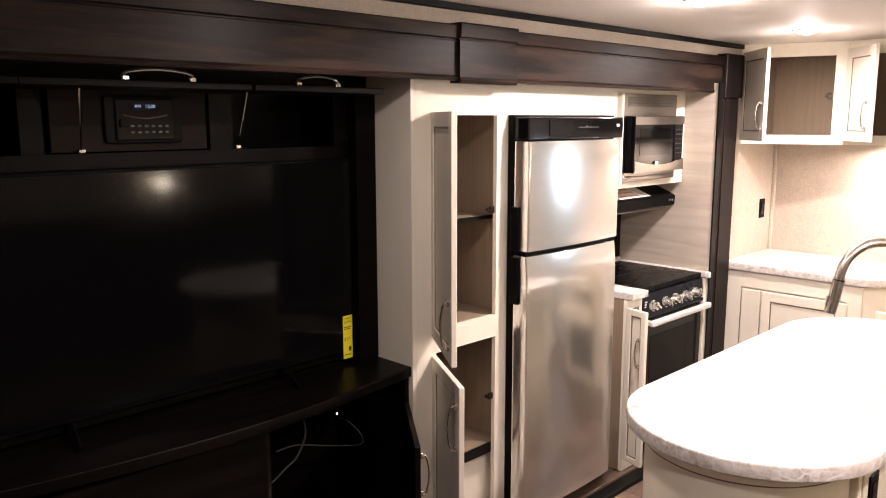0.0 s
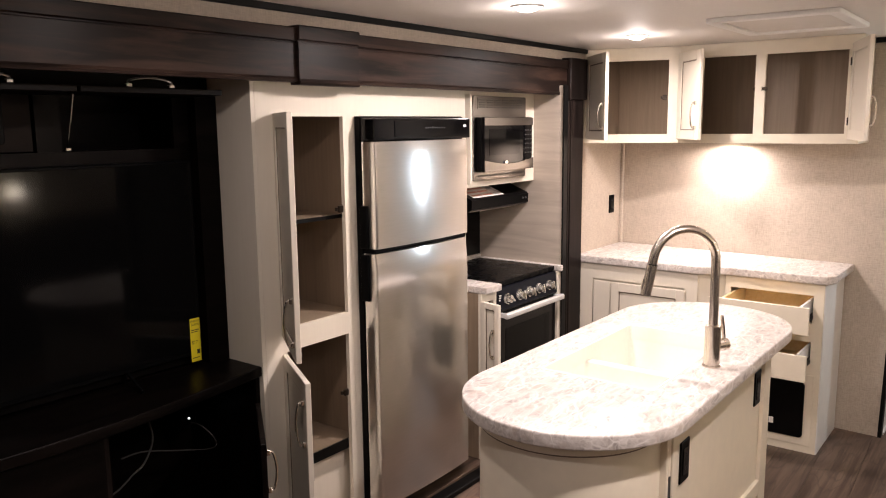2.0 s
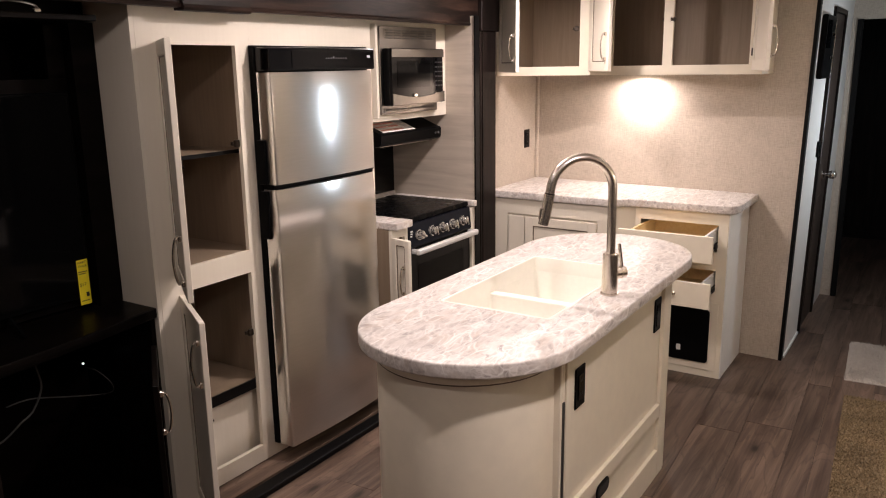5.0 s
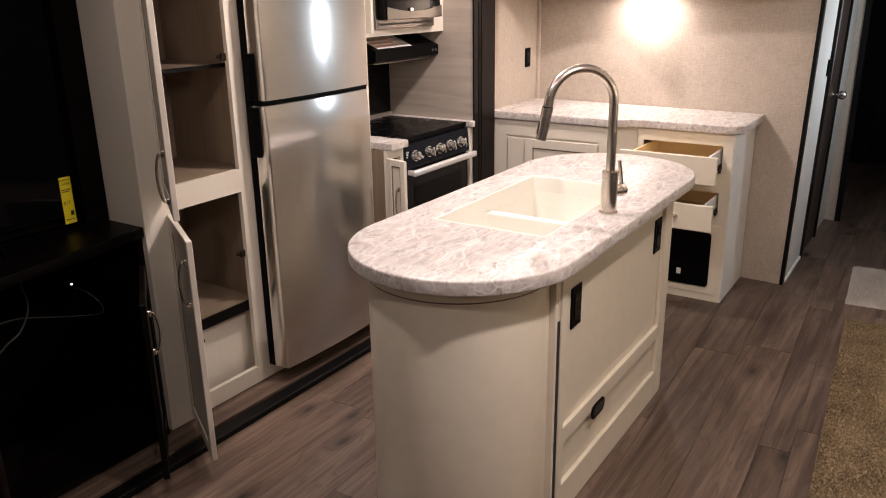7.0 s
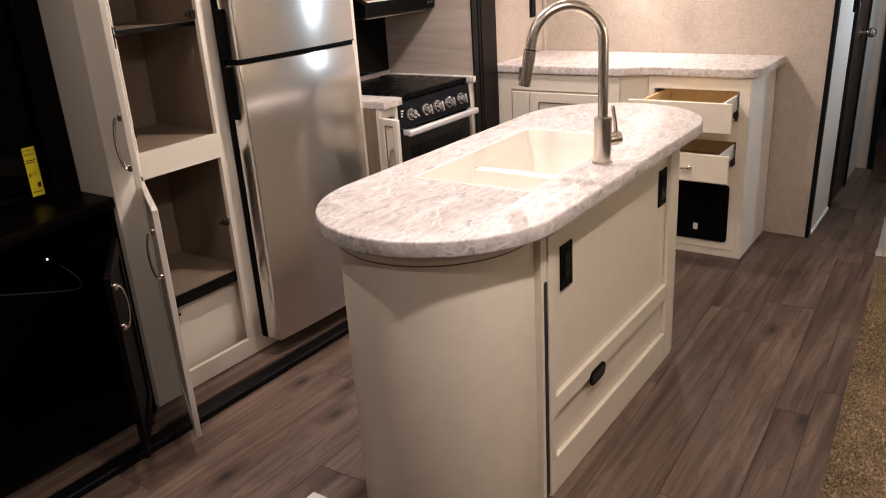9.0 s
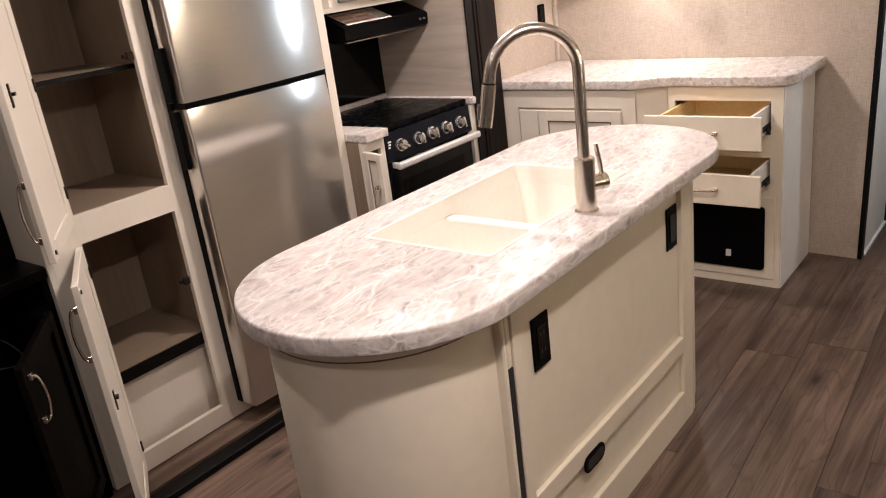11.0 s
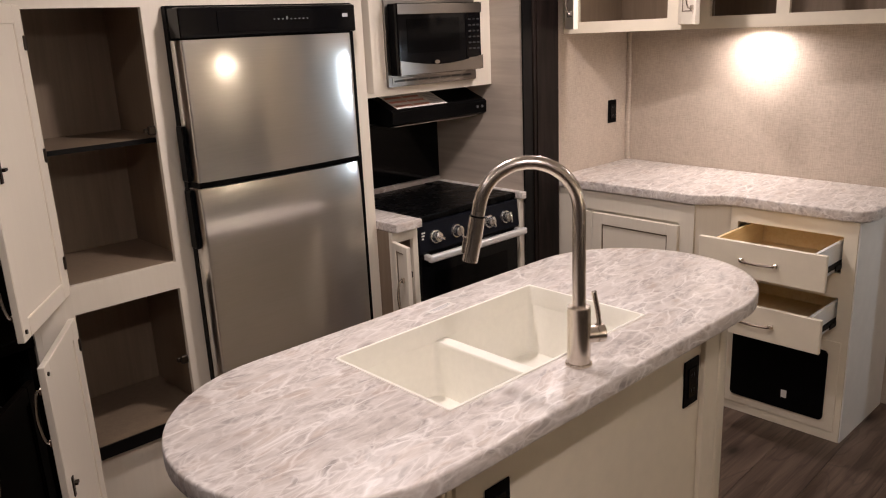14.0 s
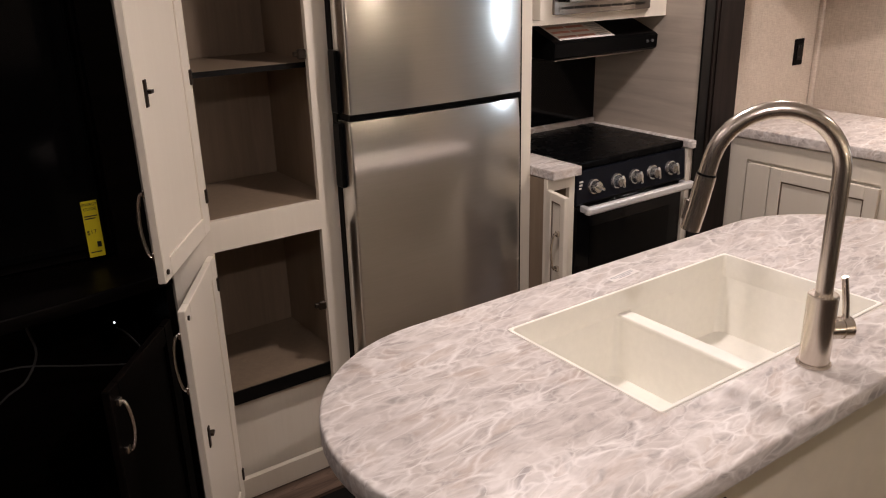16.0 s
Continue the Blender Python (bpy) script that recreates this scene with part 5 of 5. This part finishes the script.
edge = smooth_path([(4.105, 1.50, 0), (4.105, 1.42, 0), (4.135, 1.365, 0), (4.170, 1.31, 0), (4.178, 1.24, 0), (4.172, 1.10, 0)], 6)
outl = [(CORNER_X - 0.003, 2.163), (4.105, 2.163)] + [(p.x, p.y) for p in edge] + [(4.172, 0.83), (4.182, 0.79), (4.21, 0.765), (4.26, 0.752), (END_X + 0.007, 0.752)]
smooth(tagged(part("end_countertop", plate([outl[::-1]], 0.909, 0.952, 0.006), MARBLE), "marble-look countertop with a curved front edge along the end wall", "countertop"), 40)

outlet(4.590, 1.215, WALL_Y, "black outlet on the beige kitchen wall", w=0.070, h=0.115)

# ---- end-wall upper cabinets ----
UZ0, UZ1 = 1.612, 2.151
A, B = Vector((4.195, 2.163)), Vector((4.358, 1.653))
uc = thing("corner_upper_cabinet", (4.4, 1.9, UZ0), "cream corner wall cabinet with its door open", "wall cabinet")
ang = math.degrees(math.atan2(B.y - A.y, B.x - A.x))
L1 = (B - A).length
MF = pose(A.x, A.y, UZ0, 0, 0, ang)
b = box(bmesh.new(), 0.0, 0.075, 0, 0.018, 0, UZ1 - UZ0)
box(b, L1 - 0.060, L1, 0, 0.018, 0, UZ1 - UZ0)
box(b, 0.075, L1 - 0.060, 0, 0.018, 0, 0.050)
box(b, 0.075, L1 - 0.060, 0, 0.018, 0.468, UZ1 - UZ0)
part("face_frame", b, CREAM_PAINT, uc, "", MF)
poly = [(A.x + 0.02, A.y), (B.x + 0.018, B.y + 0.008), (END_X - 0.003, B.y + 0.008), (END_X - 0.003, 2.163)]
part("bottom_panel", prism(poly, UZ0 + 0.030, UZ0 + 0.045), CREAM_PAINT, uc)
part("back_panel", bx(END_X - 0.012, END_X - 0.003, B.y + 0.01, 2.155, UZ0 + 0.046, UZ1 - 0.002), INTERIOR, uc)
part("side_panel", bx(A.x + 0.03, END_X - 0.013, 2.150, 2.162, UZ0 + 0.046, UZ1 - 0.002), INTERIOR, uc)
part("divider", bx(B.x + 0.02, END_X - 0.013, B.y + 0.002, B.y + 0.012, UZ0 + 0.046, UZ1 - 0.002), INTERIOR, uc)
m1 = hinge_m((4.200, 2.135), (3.93, 1.882), UZ0 + 0.022)
framed_door("door", 0.365, 0.475, m1, uc, (0.335, 0.13), 0.13, label="open framed cream door")
hinge_cup((4.331, 1.727, 1.87), uc, ang + 180)

uw = thing("wall_cabinet", (4.5, 1.2, UZ0), "cream double wall cabinet with both doors open", "wall cabinet")
UX = 4.358
E0 = 0.722
b = bx(UX, UX + 0.018, 1.520, 1.652, UZ0, UZ1)
box(b, UX, UX + 0.018, 1.186, 1.238, UZ0, UZ1)
box(b, UX, UX + 0.018, E0, 0.790, UZ0, UZ1)
for y0, y1 in ((1.238, 1.520), (0.790, 1.186)):
    box(b, UX, UX + 0.018, y0, y1, UZ0, UZ0 + 0.050)
    box(b, UX, UX + 0.018, y0, y1, 2.080, UZ1)
part("face_frame", b, CREAM_PAINT, uw)
part("side_panel", bx(UX + 0.019, END_X - 0.003, E0, E0 + 0.012, UZ0, UZ1), CREAM_PAINT, uw)
part("bottom_panel", bx(UX + 0.019, END_X - 0.003, E0 + 0.0125, 1.652, UZ0 + 0.030, UZ0 + 0.045), CREAM_PAINT, uw)
part("back_panel", bx(END_X - 0.012, END_X - 0.003, E0 + 0.0125, 1.65, UZ0 + 0.046, UZ1 - 0.002), INTERIOR, uw)
m2 = hinge_m((4.345, 1.640), (4.13, 1.44), UZ0 + 0.022)
framed_door("door", 0.295, 0.475, m2, uw, (0.262, 0.13), 0.13, label="open framed cream door")
m3 = hinge_m((4.350, 0.775), (3.965, 0.634), UZ0 + 0.022) @ Matrix.Translation((0, 0, 0.475)) @ pose(0, 0, 0, 180)
d = framed_door("door", 0.405, 0.475, m3, uw, (0.37, 0.34), 0.13, label="open framed cream door")
for z in (0.09, 0.385):
    part("hinge", box(bmesh.new(), 0.0, 0.014, 0.0, 0.006, z - 0.02, z + 0.02, 0.002), BRONZE, d, "dark bronze hinge", m3)
for y, t in ((1.228, 90), (1.196, -90)):
    hinge_cup((UX + 0.010, y, 1.90), uw, t)
ul = thing("under_cabinet_lamp", (4.585, 1.44, UZ0), "small round lamp under the wall cabinet, lit", "cabinet lamp")
smooth(part("housing", cyl(bmesh.new(), 0.052, 0.028, pose(4.585, 1.44, UZ0 + 0.0025), bevel=0.003), WHITE_SIDE, ul))
smooth(part("lens", cyl(bmesh.new(), 0.044, 0.003, pose(4.585, 1.44, UZ0 - 0.002)), PUCKM, ul, "glowing lens"))

# ---- rugs and floor vent ----
def pile(x0, x1, y0, y1, z, count, height, seed):
    """Many short leaning tufts on a rectangle, as one mesh."""
    rng = np.random.default_rng(seed)
    xs, ys = rng.uniform(x0, x1, count), rng.uniform(y0, y1, count)
    a = rng.uniform(0, 2 * math.pi, count)
    h = height * rng.uniform(0.6, 1.2, count)
    lean = rng.normal(0, 0.004, (count, 2))
    w = 0.0045
    v = np.zeros((count, 4, 3))
    for k in range(3):
        v[:, k, 0] = xs + w * np.cos(a + k * 2.094)
        v[:, k, 1] = ys + w * np.sin(a + k * 2.094)
        v[:, k, 2] = z
    v[:, 3, 0], v[:, 3, 1], v[:, 3, 2] = xs + lean[:, 0], ys + lean[:, 1], z + h
    base = np.arange(count)[:, None] * 4
    faces = np.concatenate([base + np.array(t)[None, :] for t in ((0, 1, 3), (1, 2, 3), (2, 0, 3))])
    me = bpy.data.meshes.new("pile")
    me.from_pydata(v.reshape(-1, 3).tolist(), [], faces.tolist())
    return me


for nm, r, material, lab, seed in (("rug", (2.2, 4.31, -0.62, 0.135), RUG, "brown pile rug with a bound edge lying on the plank floor", 3), ("door_mat", (4.53, 5.17, -0.18, 0.235), MAT, "cream shaggy mat in front of the entry door", 4)):
    ob = thing(nm, ((r[0] + r[1]) / 2, (r[2] + r[3]) / 2, 0), lab, "rug")
    part("backing", bx(*r, 0.0, 0.007, 0.002), material, ob)
    n = int((r[1] - r[0]) * (r[3] - r[2]) * 26000)
    me = pile(r[0] + 0.002, r[1] - 0.002, r[2] + 0.002, r[3] - 0.002, 0.006, n, 0.009 if nm == "rug" else 0.016, seed)
    me.materials.append(material)
    me.transform(Matrix.Translation(-ob.location))
    ob.rotation_euler[2] = radians(3.1)
    p = tagged(new("woven_surface", me), kind="stuff")
    p.parent = ob
ob = thing("floor_vent", (1.62, 1.30, 0), "pale metal floor register set in the planks", "floor vent")
VM = pose(1.56, 1.315, 0.0, 0, 0, 0)
part("frame", plate([rounded(-0.15, 0.15, -0.085, 0.085, 0.006), rounded(-0.125, 0.125, -0.06, 0.06, 0.004)], 0.0, 0.008, 0.002), ALU, ob, "", VM)
part("backing", box(bmesh.new(), -0.126, 0.126, -0.061, 0.061, 0.0005, 0.002), INK, ob, "", VM)
for k in range(13):
    part("slat", box(bmesh.new(), -0.119 + k * 0.0190, -0.1095 + k * 0.0190, -0.0605, 0.0605, 0.002, 0.007, 0.001), ALU, ob, "", VM)

# ---- floor planks ----
# the boards run a little askew to the slide-out wall, as the end wall does
PL, SKEW = 1.505, 2.35
turn = pose(3.0, 0.526, 0, 0, 0, SKEW)
rows = [-1.64, -1.43, -1.32, -1.12, -0.91, -0.71, -0.52, -0.32, -0.209] + [0.2 * k for k in range(9)]
first = {-0.32: -0.14, -0.209: 0.74, 0.0: 0.60}
shared = {}
rng = random.Random(5)
for y0, y1 in zip(rows, rows[1:]):
    x = first.get(y0, rng.uniform(0, PL)) - 4 * PL
    while x < 5.4:
        x0, x1 = max(x, -4.68), min(x + PL, 5.4)
        key = (round(x1 - x0, 3), round(y1 - y0, 3))
        if key[0] > 0.05:
            if key not in shared:
                bmm = bx(0.0007, key[0] - 0.0007, 0.0007, key[1] - 0.0007, -0.004, 0.0, 0.0006)
                shared[key] = bpy.data.meshes.new("plank")
                bmm.to_mesh(shared[key])
                bmm.free()
                shared[key].materials.append(PLANK)
            pk = new("plank", shared[key])
            pk.parent = floor
            pk.matrix_local = turn @ Matrix.Translation((x0, y0, 0))
        x += PL
